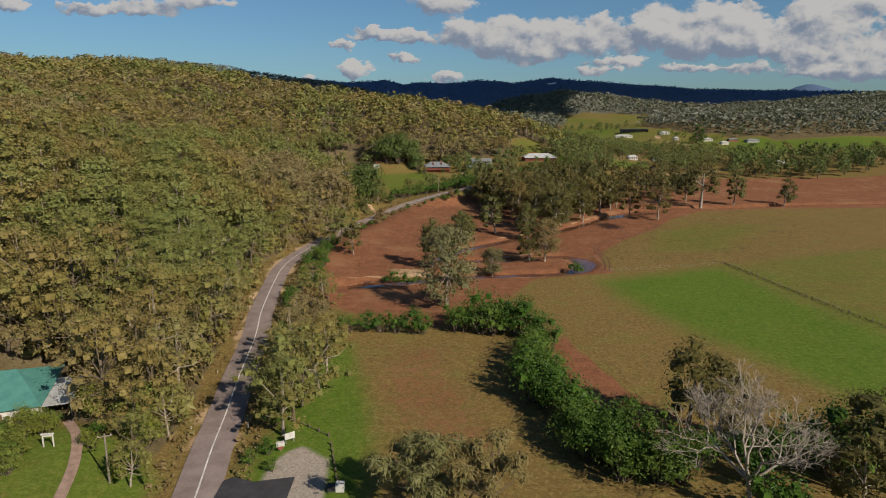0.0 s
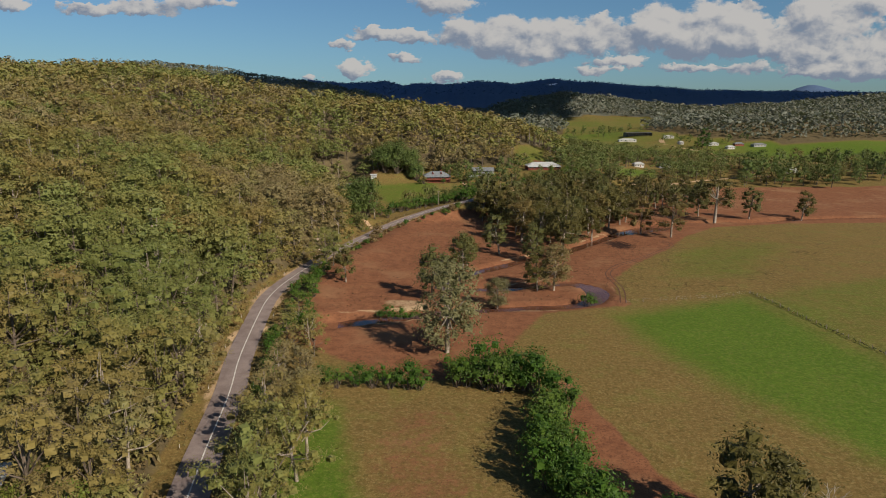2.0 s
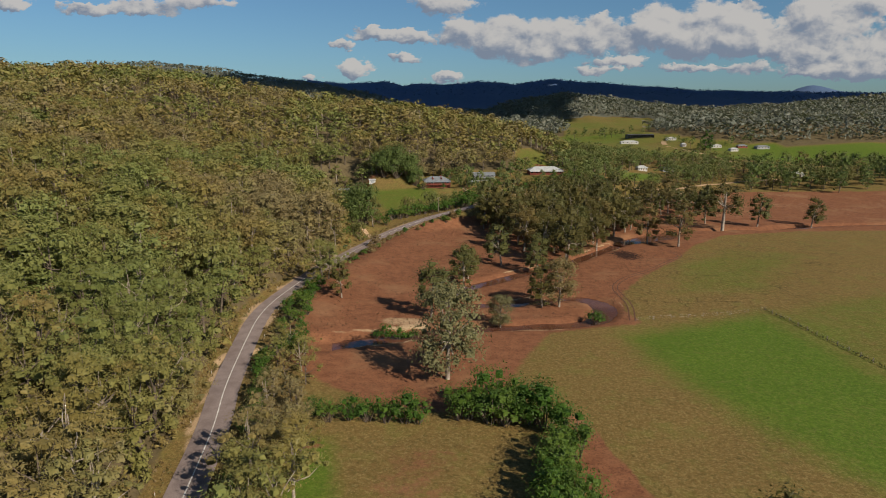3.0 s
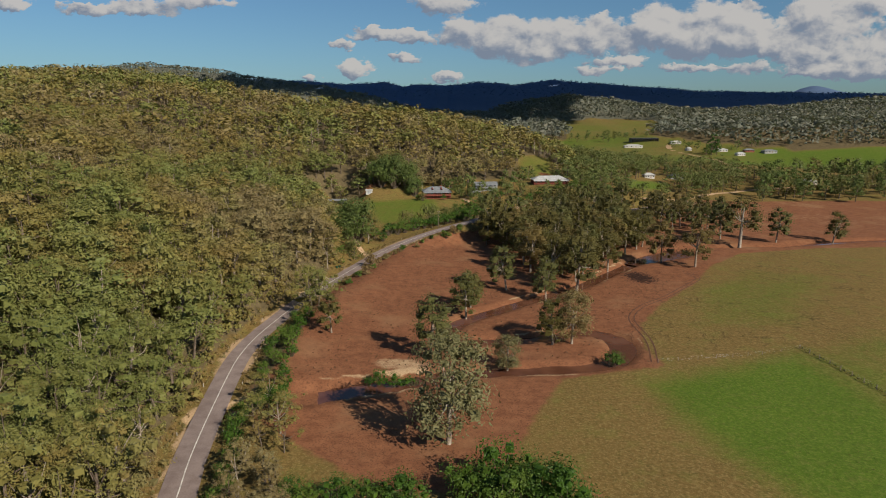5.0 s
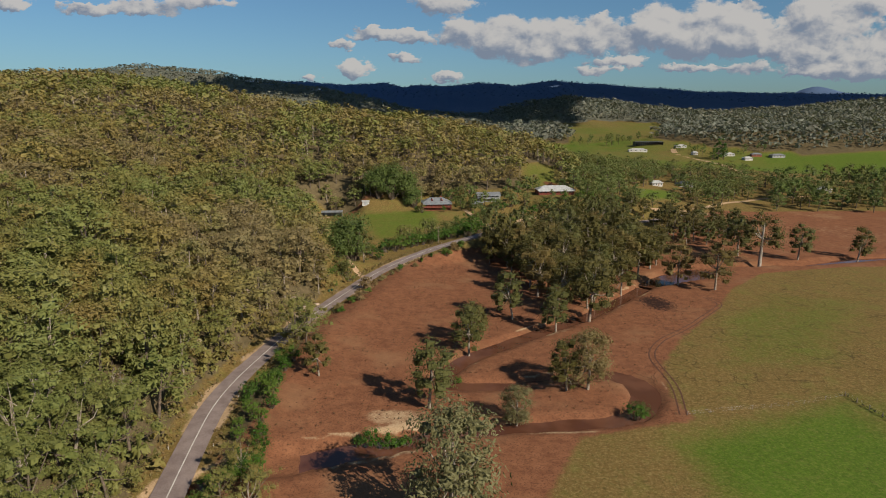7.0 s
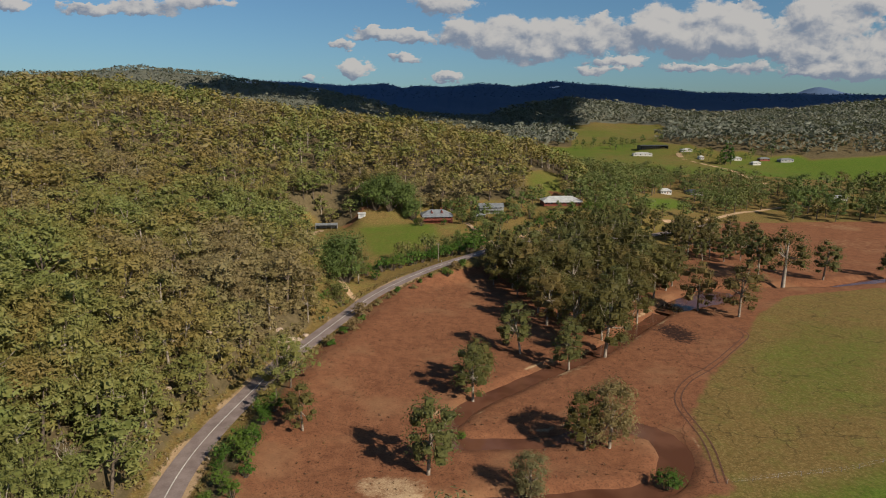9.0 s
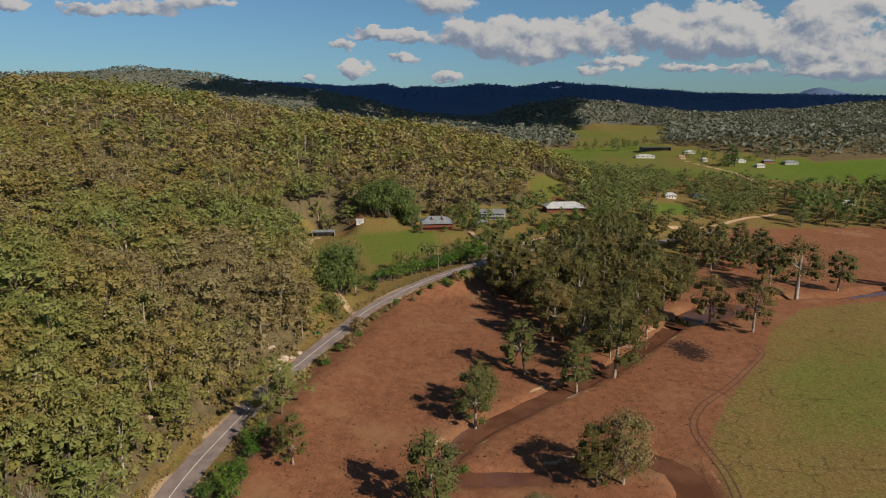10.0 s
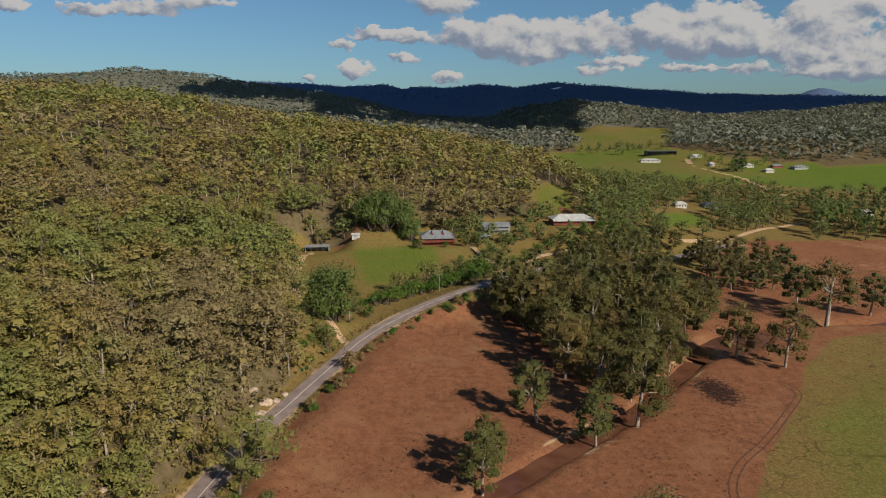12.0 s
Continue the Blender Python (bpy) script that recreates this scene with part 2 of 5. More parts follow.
# ---------------------------------------------------------------- materials
def material(name, build, rough=0.8, metal=0.0, spec=0.3):
    m = bpy.data.materials.new(name)
    m.use_nodes = True
    N = Net(m.node_tree)
    b = m.node_tree.nodes["Principled BSDF"]
    b.inputs["Roughness"].default_value = rough
    b.inputs["Metallic"].default_value = metal
    b.inputs["Specular IOR Level"].default_value = spec
    build(N, b)
    return m


def bump(N, b, height, strength, dist):
    n = N.node("ShaderNodeBump", Strength=strength, Distance=dist, Height=height)
    N.put(b.inputs["Normal"], n.outputs[0])


def place(N):
    return N.t.nodes.new("ShaderNodeNewGeometry").outputs["Position"]


def local(N):
    return N.t.nodes.new("ShaderNodeTexCoord").outputs["Object"]


def plain(name, col, dark, scale=0.8, rough=0.7, metal=0.0, grain=12.0, relief=0.02, amount=1.0):
    """Two-scale mottled surface: broad stains and fine grain."""
    def build(N, b):
        p = local(N)
        f = N.math("MULTIPLY_ADD", N.noise(p, scale, 5, 0.6), 0.7, N.math("MULTIPLY", N.noise(p, grain, 3, 0.6), 0.3))
        N.put(b.inputs["Base Color"], N.mix(N.math("MULTIPLY", N.ramp(f, 0.35, 0.65), amount), dark, col))
        bump(N, b, N.noise(p, grain, 4, 0.6), 0.4, relief)
    return material(name, build, rough, metal)


def foliage(name, lo, hi, alt, rough=0.55, clump=0.35, warm=0.4, stand=0.0):
    """Leaves: differ from leaf to leaf, clump to clump and tree to tree."""
    def build(N, b):
        g = N.t.nodes.new("ShaderNodeNewGeometry")
        o = N.t.nodes.new("ShaderNodeObjectInfo").outputs["Random"]
        a = N.t.nodes.new("ShaderNodeAttribute")
        a.attribute_name = "tint"
        tree = N.math("FRACT", N.math("ADD", a.outputs["Fac"], o))
        leaf = g.outputs["Random Per Island"]
        n = N.noise(g.outputs["Position"], clump, 3, 0.6)
        f = N.math("MULTIPLY_ADD", leaf, 0.30, N.math("MULTIPLY_ADD", N.ramp(n, 0.3, 0.7), 0.34, N.math("MULTIPLY", tree, 0.38)))
        col = N.mix(f, lo, hi)
        col = N.mix(N.ramp(tree, 0.50, 0.70, 0.0, 0.9), col, N.mix(N.math("MULTIPLY", f, 0.45), alt, hi))
        col = N.mix(N.ramp(tree, 0.02, 0.20, warm, 0.0), col, (0.25, 0.165, 0.062))
        if stand:
            r = N.noise(g.outputs["Position"], 0.014, 3, 0.6)
            col = N.mix(N.ramp(r, 0.48, 0.62, 0.0, stand), col, N.mix(f, (0.070, 0.100, 0.022), (0.190, 0.225, 0.068)))
            col = N.mix(N.ramp(r, 0.36, 0.50, stand, 0.0), col, N.mix(f, (0.115, 0.090, 0.045), (0.285, 0.222, 0.118)))
        N.put(b.inputs["Base Color"], col)
        t = N.node("ShaderNodeBsdfTranslucent", Color=N.mix(1.0, col, (0.9, 1.0, 0.45), "MULTIPLY"))
        mixer = N.node("ShaderNodeMixShader", i0=0.24, i1=b.outputs[0], i2=t.outputs[0])
        N.put(N.t.nodes["Material Output"].inputs[0], mixer.outputs[0])
    return material(name, build, rough, 0.0, 0.25)


def zoned(N, chan):
    a = N.t.nodes.new("ShaderNodeAttribute")
    a.attribute_name = chan
    return a.outputs["Fac"]


def ground_material():
    def build(N, b):
        p = place(N)
        big, mid, fine = N.noise(p, 0.035, 5, 0.6), N.noise(p, 0.32, 6, 0.68), N.noise(p, 2.2, 5, 0.7)
        streak = N.math("MULTIPLY_ADD", N.noise(p, 0.75, 6, 0.75), 0.6, N.math("MULTIPLY", N.noise(p, 3.4, 4, 0.7), 0.4))
        # beaten stock tracks that wind and join
        bend = N.vmath("MULTIPLY", N.node("ShaderNodeTexNoise", Vector=p, Scale=0.16, Detail=3.0).outputs["Color"], (9, 9, 0))
        net = N.node("ShaderNodeTexVoronoi", Vector=N.vmath("MULTIPLY", N.vmath("ADD", p, bend), (1, 0.8, 0)), Scale=0.15)
        net.feature = "DISTANCE_TO_EDGE"
        trail = N.math("MULTIPLY", N.ramp(net.outputs["Distance"], 0.008, 0.034, 1.0, 0.0), N.ramp(N.noise(p, 0.05, 3, 0.6), 0.42, 0.58))
        trail = N.math("MULTIPLY", trail, zoned(N, "stock"))
        wob = N.math("MULTIPLY_ADD", mid, 0.55, N.math("MULTIPLY_ADD", fine, 0.35, -0.45))

        def zone(chan, lo=0.35, hi=0.65):
            return N.ramp(N.math("ADD", zoned(N, chan), wob), lo, hi)
        dry = N.mix(N.ramp(streak, 0.32, 0.68), (0.112, 0.071, 0.023), (0.190, 0.128, 0.044))
        dry = N.mix(N.ramp(N.noise(p, 0.12, 6, 0.7), 0.48, 0.68, 0, 0.6), dry, (0.130, 0.122, 0.030))
        dry = N.mix(N.ramp(N.noise(p, 0.7, 5, 0.75), 0.52, 0.68, 0, 0.55), dry, (0.062, 0.054, 0.015))
        lush = N.mix(N.ramp(streak, 0.3, 0.7), (0.046, 0.088, 0.008), (0.098, 0.152, 0.017))
        lush = N.mix(N.ramp(mid, 0.50, 0.72, 0, 0.5), lush, (0.12, 0.125, 0.03))
        lush = N.mix(N.ramp(N.noise(p, 1.3, 5, 0.75), 0.52, 0.66, 0, 0.55), lush, (0.040, 0.058, 0.010))
        soil = N.mix(N.ramp(mid, 0.2, 0.8), (0.136, 0.055, 0.028), (0.246, 0.108, 0.054))
        soil = N.mix(N.ramp(fine, 0.48, 0.66, 0, 0.75), soil, (0.085, 0.038, 0.022))
        soil = N.mix(N.ramp(N.noise(p, 0.9, 6, 0.75), 0.55, 0.7, 0, 0.6), soil, (0.075, 0.034, 0.020))
        soil = N.mix(N.ramp(big, 0.5, 0.68, 0, 0.5), soil, (0.25, 0.138, 0.072))
        soil = N.mix(N.math("MULTIPLY", trail, 0.48), soil, (0.070, 0.031, 0.019))
        dry = N.mix(N.math("MULTIPLY", trail, 0.5), dry, (0.060, 0.038, 0.016))
        wood = N.mix(N.ramp(mid, 0.3, 0.7), (0.070, 0.055, 0.027), (0.125, 0.096, 0.052))
        wood = N.mix(N.ramp(fine, 0.5, 0.75, 0, 0.6), wood, (0.19, 0.138, 0.084))
        sand = N.mix(N.ramp(fine, 0.3, 0.7), (0.30, 0.20, 0.115), (0.42, 0.30, 0.18))
        col = N.mix(N.ramp(N.math("ADD", zoned(N, "lush"), N.math("MULTIPLY_ADD", big, 0.7, N.math("MULTIPLY_ADD", wob, 1.3, -0.35))), 0.12, 1.0), dry, lush)
        # tussocks: dry heads and darker hollows, fewer in the lush paddocks
        thin = N.ramp(zoned(N, "lush"), 0.3, 0.9, 1.0, 0.35)
        col = N.mix(N.math("MULTIPLY", N.ramp(N.noise(p, 1.5, 5, 0.8), 0.50, 0.62, 0, 0.5), thin), col, (0.245, 0.185, 0.075))
        col = N.mix(N.math("MULTIPLY", N.ramp(N.noise(N.vmath("ADD", p, (37, 11, 0)), 1.1, 5, 0.8), 0.52, 0.64, 0, 0.55), thin), col, (0.052, 0.050, 0.014))
        col = N.mix(N.math("MULTIPLY", N.math("MULTIPLY", trail, thin), 0.45), col, (0.060, 0.044, 0.016))
        col = N.mix(zone("soil"), col, soil)
        col = N.mix(zone("wood"), col, wood)
        # wooded ground across the valley, paled in its colour like the hazed leaves
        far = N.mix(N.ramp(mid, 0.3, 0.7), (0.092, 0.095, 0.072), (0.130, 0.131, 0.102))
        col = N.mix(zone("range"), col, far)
        # the blue of distance haze is put into the colour of the farthest ground
        col = N.mix(zone("remote_haze"), col, N.mix(N.ramp(mid, 0.3, 0.7), (0.054, 0.088, 0.160), (0.088, 0.134, 0.225)))
        col = N.mix(zone("sand"), col, sand)
        col = N.mix(N.ramp(zoned(N, "gravel"), 0.3, 0.7), col, N.mix(N.ramp(fine, 0.3, 0.7), (0.20, 0.165, 0.135), (0.33, 0.285, 0.24)))
        col = N.mix(N.ramp(N.math("MULTIPLY_ADD", N.noise(p, 0.85, 6, 0.8), 3.2, N.math("ADD", zoned(N, "burnt"), -1.75)), 0.25, 0.75, 0.0, 0.95), col, (0.022, 0.012, 0.010))
        N.put(b.inputs["Base Color"], col)
        bump(N, b, N.math("MULTIPLY_ADD", fine, 0.5, N.math("ADD", mid, N.math("MULTIPLY", streak, 0.8))), 0.6, 0.16)
    return material("ground_cover", build, 0.95, 0.0, 0.1)


GROUND = ground_material()

LEAF_GUM = foliage("gum_leaves", (0.044, 0.041, 0.010), (0.148, 0.125, 0.036), (0.070, 0.083, 0.026))
LEAF_HILL = foliage("hill_gum_leaves", (0.120, 0.097, 0.026), (0.300, 0.231, 0.073), (0.128, 0.142, 0.038), clump=0.25, warm=0.35, stand=0.7)
LEAF_DEEP = foliage("broad_leaves", (0.022, 0.056, 0.006), (0.078, 0.150, 0.018), (0.085, 0.120, 0.020), warm=0.05)
LEAF_LIME = foliage("garden_leaves", (0.075, 0.100, 0.012), (0.190, 0.200, 0.035), (0.110, 0.150, 0.030), warm=0.1)
LEAF_PALE = foliage("willowy_leaves", (0.095, 0.095, 0.034), (0.210, 0.200, 0.080), (0.170, 0.155, 0.060))
# grey-green gum leaves, greyed and lightened further to paint in distance haze
LEAF_FAR_HAZE = foliage("hazed_far_leaves", (0.100, 0.106, 0.084), (0.160, 0.163, 0.128), (0.112, 0.126, 0.098), clump=0.03, warm=0.15)
LEAF_GREY = foliage("grey_gum_leaves", (0.098, 0.090, 0.036), (0.215, 0.190, 0.088), (0.120, 0.120, 0.052))
LEAF_VALE = foliage("valley_leaves", (0.072, 0.082, 0.020), (0.185, 0.195, 0.062), (0.090, 0.125, 0.034))
# leaves of the distant range, with haze blue painted into the colour
LEAF_RANGE_HAZE = foliage("hazed_range_leaves", (0.054, 0.090, 0.165), (0.106, 0.160, 0.275), (0.074, 0.124, 0.215), clump=0.03, warm=0.0)
LEAF_REED = foliage("dry_reeds", (0.120, 0.080, 0.034), (0.260, 0.185, 0.085), (0.130, 0.120, 0.040))
LEAF_DARK = foliage("dark_leaves", (0.042, 0.066, 0.015), (0.135, 0.172, 0.044), (0.085, 0.125, 0.032), warm=0.0)
# grass coloured very dark to stand for the shadow along the fence
LEAF_FENCE_SHADOW = foliage("rank_grass", (0.020, 0.024, 0.008), (0.060, 0.065, 0.018), (0.040, 0.050, 0.014))
BARK = plain("pale_bark", (0.34, 0.29, 0.235), (0.155, 0.12, 0.092), 0.9, 0.85, 0, 7.0, 0.03)
BARK_DARK = plain("dark_bark", (0.15, 0.115, 0.085), (0.07, 0.052, 0.040), 0.9, 0.9, 0, 7.0, 0.03)
BARK_WHITE = plain("bleached_wood", (0.33, 0.285, 0.235), (0.19, 0.158, 0.13), 0.8, 0.85, 0, 7.0, 0.03)

# ---------------------------------------------------------------- ground
SOIL = [(-50, 195), (-30, 178), (-12, 163), (10, 163), (22, 195), (32, 216), (63, 225), (62, 240), (67, 261), (82, 286), (108, 318),
        (126, 347), (154, 376), (205, 391), (300, 400), (420, 430), (420, 560), (300, 575), (215, 565), (160, 510), (120, 440), (60, 425),
        (18, 412), (-8, 396), (-27, 377), (-37, 345), (-46, 300), (-50, 262), (-50, 225)]
BANK = [(26, 162), (24, 135), (27, 113), (33, 104), (48, 104), (38, 122), (34, 140), (30, 162)]
PADDOCK_GREEN = [(-30, 112), (-33, 80), (-10, 75), (-12, 100), (-16, 125), (-23, 150), (-29, 152)]
PADDOCK_BROWN = [(-14, 152), (-18, 125), (-8, 95), (12, 88), (12, 118), (4, 135), (8, 150)]
FIELD_GREEN = [(52, 214), (105, 234), (116, 158), (128, 110), (160, 60), (110, 60), (84, 110), (76, 134), (67, 154), (58, 181)]
FIELD_FAR = [(109, 240), (118, 165), (160, 90), (420, 100), (420, 300), (240, 285)]
PATCH = [(90, 262), (94, 285), (110, 312), (140, 340), (170, 330), (150, 300), (120, 262)]
GARDEN = [(-84, 84), (-72, 104), (-56, 100), (-44, 90), (-42, 72), (-60, 66), (-84, 70)]
LAWN = [(-54, 492), (-30, 497), (-9, 497), (-2, 472), (-20, 438), (-39, 434)]
CLEAR = [(-96, 492), (-92, 520), (-50, 510), (-30, 518), (10, 523), (50, 543), (100, 556), (112, 640), (150, 640), (145, 560), (120, 505), (90, 470),
         (40, 445), (0, 420), (-28, 395), (-42, 366), (-60, 372), (-64, 392), (-72, 440), (-86, 478)]
FIELDS = [[(385, 960), (330, 900), (345, 830), (430, 790), (660, 800), (1000, 860), (1000, 990), (520, 1005), (430, 1060)],
          [(215, 1192), (240, 1300), (262, 1560), (420, 1640), (500, 1560), (440, 1345), (362, 1184)], [(720, 1470), (960, 1460), (960, 1540), (740, 1560)],
          [(60, 556), (64, 612), (84, 640), (101, 642), (96, 600), (90, 556)], [(147, 566), (150, 590), (168, 616), (195, 644), (206, 628), (188, 588)],
          [(110, 1130), (105, 980), (150, 880), (240, 840), (340, 810), (330, 900), (385, 960), (430, 1060), (360, 1180), (220, 1190)]]


def axis(lo, core0, core1, hi, step):
    mid = list(np.arange(core0, core1, step))
    up, s = [core1], step
    while up[-1] < hi:
        s = min(s * 1.055, 40)
        up.append(up[-1] + s)
    down, s = [], step
    x = core0
    while x > lo:
        s = min(s * 1.055, 40)
        x -= s
        down.append(x)
    return np.array(down[::-1] + mid + up)


def patches(x, y):
    """Ground cover, 0 to 1 by kind."""
    def cov(poly, soft):
        return smooth(inside(x, y, poly), -soft, soft)
    n = wavy(x, y, 12, 2.0)
    road, _ = near_line(x, y, ROAD_LINE, 40)
    z = land(x, y)
    lush = 1.0 * cov(PADDOCK_GREEN, 5) + 1.05 * cov(FIELD_GREEN, 14) + 0.12 * cov([(62, 232), (108, 240), (240, 290), (400, 320), (400, 400), (205, 388), (126, 345), (70, 262)], 6) + 0.55 * cov(FIELD_FAR, 8) + 0.40 * cov(PATCH, 10) + 0.52 * cov(LAWN, 5)
    for k, f in enumerate(FIELDS):
        lush = lush + (1.0, 0.62, 0.7, 0.6, 0.8, 0.72)[k] * cov(f, 8) * (0.85 + 0.3 * wavy(x, y, 90, 1.5))
    lush = lush + 0.25 * smooth(z, 2, 6) * smooth(y, 330, 420) * smooth(-y, -620, -520)
    soil = cov(SOIL, 5) + cov(BANK, 1.5) + 0.48 * cov(PADDOCK_BROWN, 9)
    soil = soil + 0.9 * (1 - smooth(np.hypot((x + 27), (y - 147) * 1.6), 2, 4.5))
    soil = soil + 0.7 * smooth(wavy(x, y, 17, 6.0), 0.1, 0.7) * cov([(-100, 515), (-45, 520), (-20, 528), (45, 550), (100, 590), (90, 545), (40, 530), (-10, 515), (-60, 505)], 5)
    wood = smooth(z, 5, 11) * (1 - smooth(x, -62, -50)) + smooth(z, 16, 26) * smooth(y, 520, 560) + smooth(y, 1150, 1250)
    wood = wood + 0.8 * smooth(-x, 42, 50) * (1 - smooth(y, 330, 350)) * smooth(road, 5, 9)
    for f in FIELDS:
        wood = wood * (1 - cov(f, 6))
    wood = wood * (1 - cov(CLEAR, 5)) * (1 - cov(GARDEN, 3))
    sand = 0.75 * (1 - smooth(road, 4.4, 6.2)) * smooth(n, -0.5, 0.5)
    dd, wd = near_line(x, y, CREEK_LINE, 25)
    sand = sand + 0.62 * smooth(dd, wd + 1.0, wd + 2.0) * (1 - smooth(dd, wd + 2.5, wd + 5.0)) * smooth(wavy(x, y, 14, 8.0), -0.2, 0.4)
    sand = sand + 0.55 * (1 - smooth(np.hypot((x + 12) / 1.6, y - 226), 3, 9))
    gravel = cov([(-28, 85), (-28, 92), (-25, 99), (-19, 95), (-17, 80), (-20, 70)], 2)
    sand = sand + 0.36 * smooth(y, 395, 450) * cov(SOIL, 4) * smooth(wavy(x, y, 23, 3.0), -0.7, 0.3)
    burnt = 1.15 * (1 - smooth(np.hypot(x - 87, (y - 328) * 0.62), 0, 13))
    # where the haze-paled ground colour sets in
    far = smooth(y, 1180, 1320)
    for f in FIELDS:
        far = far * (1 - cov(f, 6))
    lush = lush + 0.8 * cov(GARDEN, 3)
    return dict(lush=lush, soil=soil, wood=wood, sand=sand, burnt=burnt, gravel=gravel, stock=cov([(58, 232), (70, 228), (130, 250), (190, 310), (200, 385), (126, 370), (90, 345), (62, 310), (40, 275)], 10), range=far, remote_haze=smooth(y, 2500, 2900))


def build_ground():
    ax, ay = axis(-2900, -72, 135, 3900, 2.4), axis(-260, 68, 420, 4900, 2.4)
    X, Y = np.meshgrid(ax, ay)
    x, y = X.ravel(), Y.ravel()
    z = land(x, y)
    n, m = len(ax), len(ay)
    i = (np.arange(m - 1)[:, None] * n + np.arange(n - 1)[None, :]).ravel()
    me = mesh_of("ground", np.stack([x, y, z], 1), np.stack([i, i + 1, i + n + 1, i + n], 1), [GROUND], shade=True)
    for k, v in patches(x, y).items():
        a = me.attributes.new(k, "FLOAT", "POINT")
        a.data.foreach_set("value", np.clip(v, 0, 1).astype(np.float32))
    tagged(new("ground", me), "grassed valley floor with bare red-brown soil and wooded hills", "ground", kind="structure")


build_ground()


def ribbon(name, line, half, lift, mat, label, shift=0.0, on_land=False, kind="structure", cat="road", parent=None, crown=0.0):
    p = np.array(line, float)
    t = np.gradient(p[:, :2], axis=0)
    t /= np.linalg.norm(t, axis=1)[:, None]
    nrm = np.stack([-t[:, 1], t[:, 0]], 1)
    hv = np.broadcast_to(half, len(p))
    rows = []
    for s in (-1.0, -0.5, 0.0, 0.5, 1.0):
        q = p[:, :2] + nrm * (shift + s * hv)[:, None]
        z = (land(q[:, 0], q[:, 1]) if on_land else p[:, 2]) + lift + crown * (1 - abs(s))
        rows.append(np.column_stack([q, z]))
    v = np.stack(rows, 1).reshape(-1, 3)
    k = np.arange(len(p) - 1)[:, None] * 5 + np.arange(4)[None, :]
    k = k.ravel()
    ob = new(name, mesh_of(name, v, np.stack([k, k + 1, k + 6, k + 5], 1), [mat], shade=True))
    ob.parent = parent
    return tagged(ob, label, cat, kind=kind) if parent is None else tagged(ob, label)


def asphalt_build(N, b):
    p = place(N)
    f = N.math("MULTIPLY_ADD", N.noise(p, 0.25, 5, 0.6), 0.6, N.math("MULTIPLY", N.noise(p, 3.0, 4, 0.7), 0.4))
    c = N.mix(N.ramp(f, 0.35, 0.65), (0.160, 0.122, 0.112), (0.245, 0.195, 0.178))
    N.put(b.inputs["Base Color"], c)
    bump(N, b, N.noise(p, 8.0, 3, 0.7), 0.3, 0.02)


ASPHALT = material("worn_asphalt", asphalt_build, 0.9, 0, 0.2)
TAR = plain("fresh_tar", (0.045, 0.043, 0.048), (0.028, 0.027, 0.030), 0.5, 0.85)
LINE = plain("road_paint", (0.62, 0.60, 0.56), (0.36, 0.33, 0.31), 0.9, 0.7)
road = ribbon("road", ROAD_LINE, 3.5, 0.05, ASPHALT, "worn two-lane grey country road with a painted centre line", crown=0.08)
ribbon("centre_line", ROAD_LINE, 0.13, 0.135, LINE, "worn white centre line", parent=road)


def water_build(N, b):
    p = place(N)
    N.put(b.inputs["Base Color"], N.mix(N.ramp(N.noise(p, 0.08, 3, 0.5), 0.4, 0.6), (0.085, 0.034, 0.020), (0.125, 0.054, 0.032)))
    bump(N, b, N.noise(p, 1.2, 3, 0.5), 0.05, 0.03)


WATER = material("muddy_water", water_build, 0.10, 0, 0.25)
for line in (CREEK_LINE, CREEK_LINE2):
    c = np.array(line)
    half = c[:, 2] + 1.9
    c[:, 2] = -0.80
    ribbon("water", c, half, 0.0, WATER, "muddy brown creek water between bare banks", cat="water")


# ---------------------------------------------------------------- trees
def tube(points, radii, sides=5):
    p, r = np.array(points, float), np.array(radii, float)
    t = np.gradient(p, axis=0)
    t /= np.linalg.norm(t, axis=1)[:, None] + 1e-9
    u = np.cross(t, (0.31, 0.83, 0.17))
    u /= np.linalg.norm(u, axis=1)[:, None] + 1e-9
    w = np.cross(t, u)
    a = np.arange(sides) * 2 * np.pi / sides
    v = (p[:, None, :] + r[:, None, None] * (np.cos(a)[None, :, None] * u[:, None, :] + np.sin(a)[None, :, None] * w[:, None, :])).reshape(-1, 3)
    i = np.arange(len(p) - 1)[:, None] * sides
    j = np.arange(sides)[None, :]
    k = (j + 1) % sides
    f = np.stack([i + j, i + k, i + sides + k, i + sides + j], -1).reshape(-1, 4)
    return v, f


def joined(pieces):
    vs, fs, n = [], [], 0
    for v, f in pieces:
        vs.append(v)
        fs.append(f + n)
        n += len(v)
    return np.vstack(vs), np.vstack(fs)


def ball_quads(fine):
    """Unit ball of quads: a cube, or a cube cut once and rounded."""
    n = 2 if fine else 1
    verts, faces, seen = [], [], {}
    for ax in range(3):
        for sg in (-1, 1):
            idx = {}
            for i in range(n + 1):
                for j in range(n + 1):
                    p = [0.0, 0.0, 0.0]
                    p[ax], p[(ax + 1) % 3], p[(ax + 2) % 3] = sg, 2 * i / n - 1, 2 * j / n - 1
                    key = tuple(p)
                    if key not in seen:
                        seen[key] = len(verts)
                        verts.append(np.array(p) / np.linalg.norm(p))
                    idx[i, j] = seen[key]
            for i in range(n):
                for j in range(n):
                    q = (idx[i, j], idx[i + 1, j], idx[i + 1, j + 1], idx[i, j + 1])
                    faces.append(q if sg > 0 else q[::-1])
    return np.array(verts), np.array(faces)


BALLS = {True: ball_quads(True), False: ball_quads(False)}


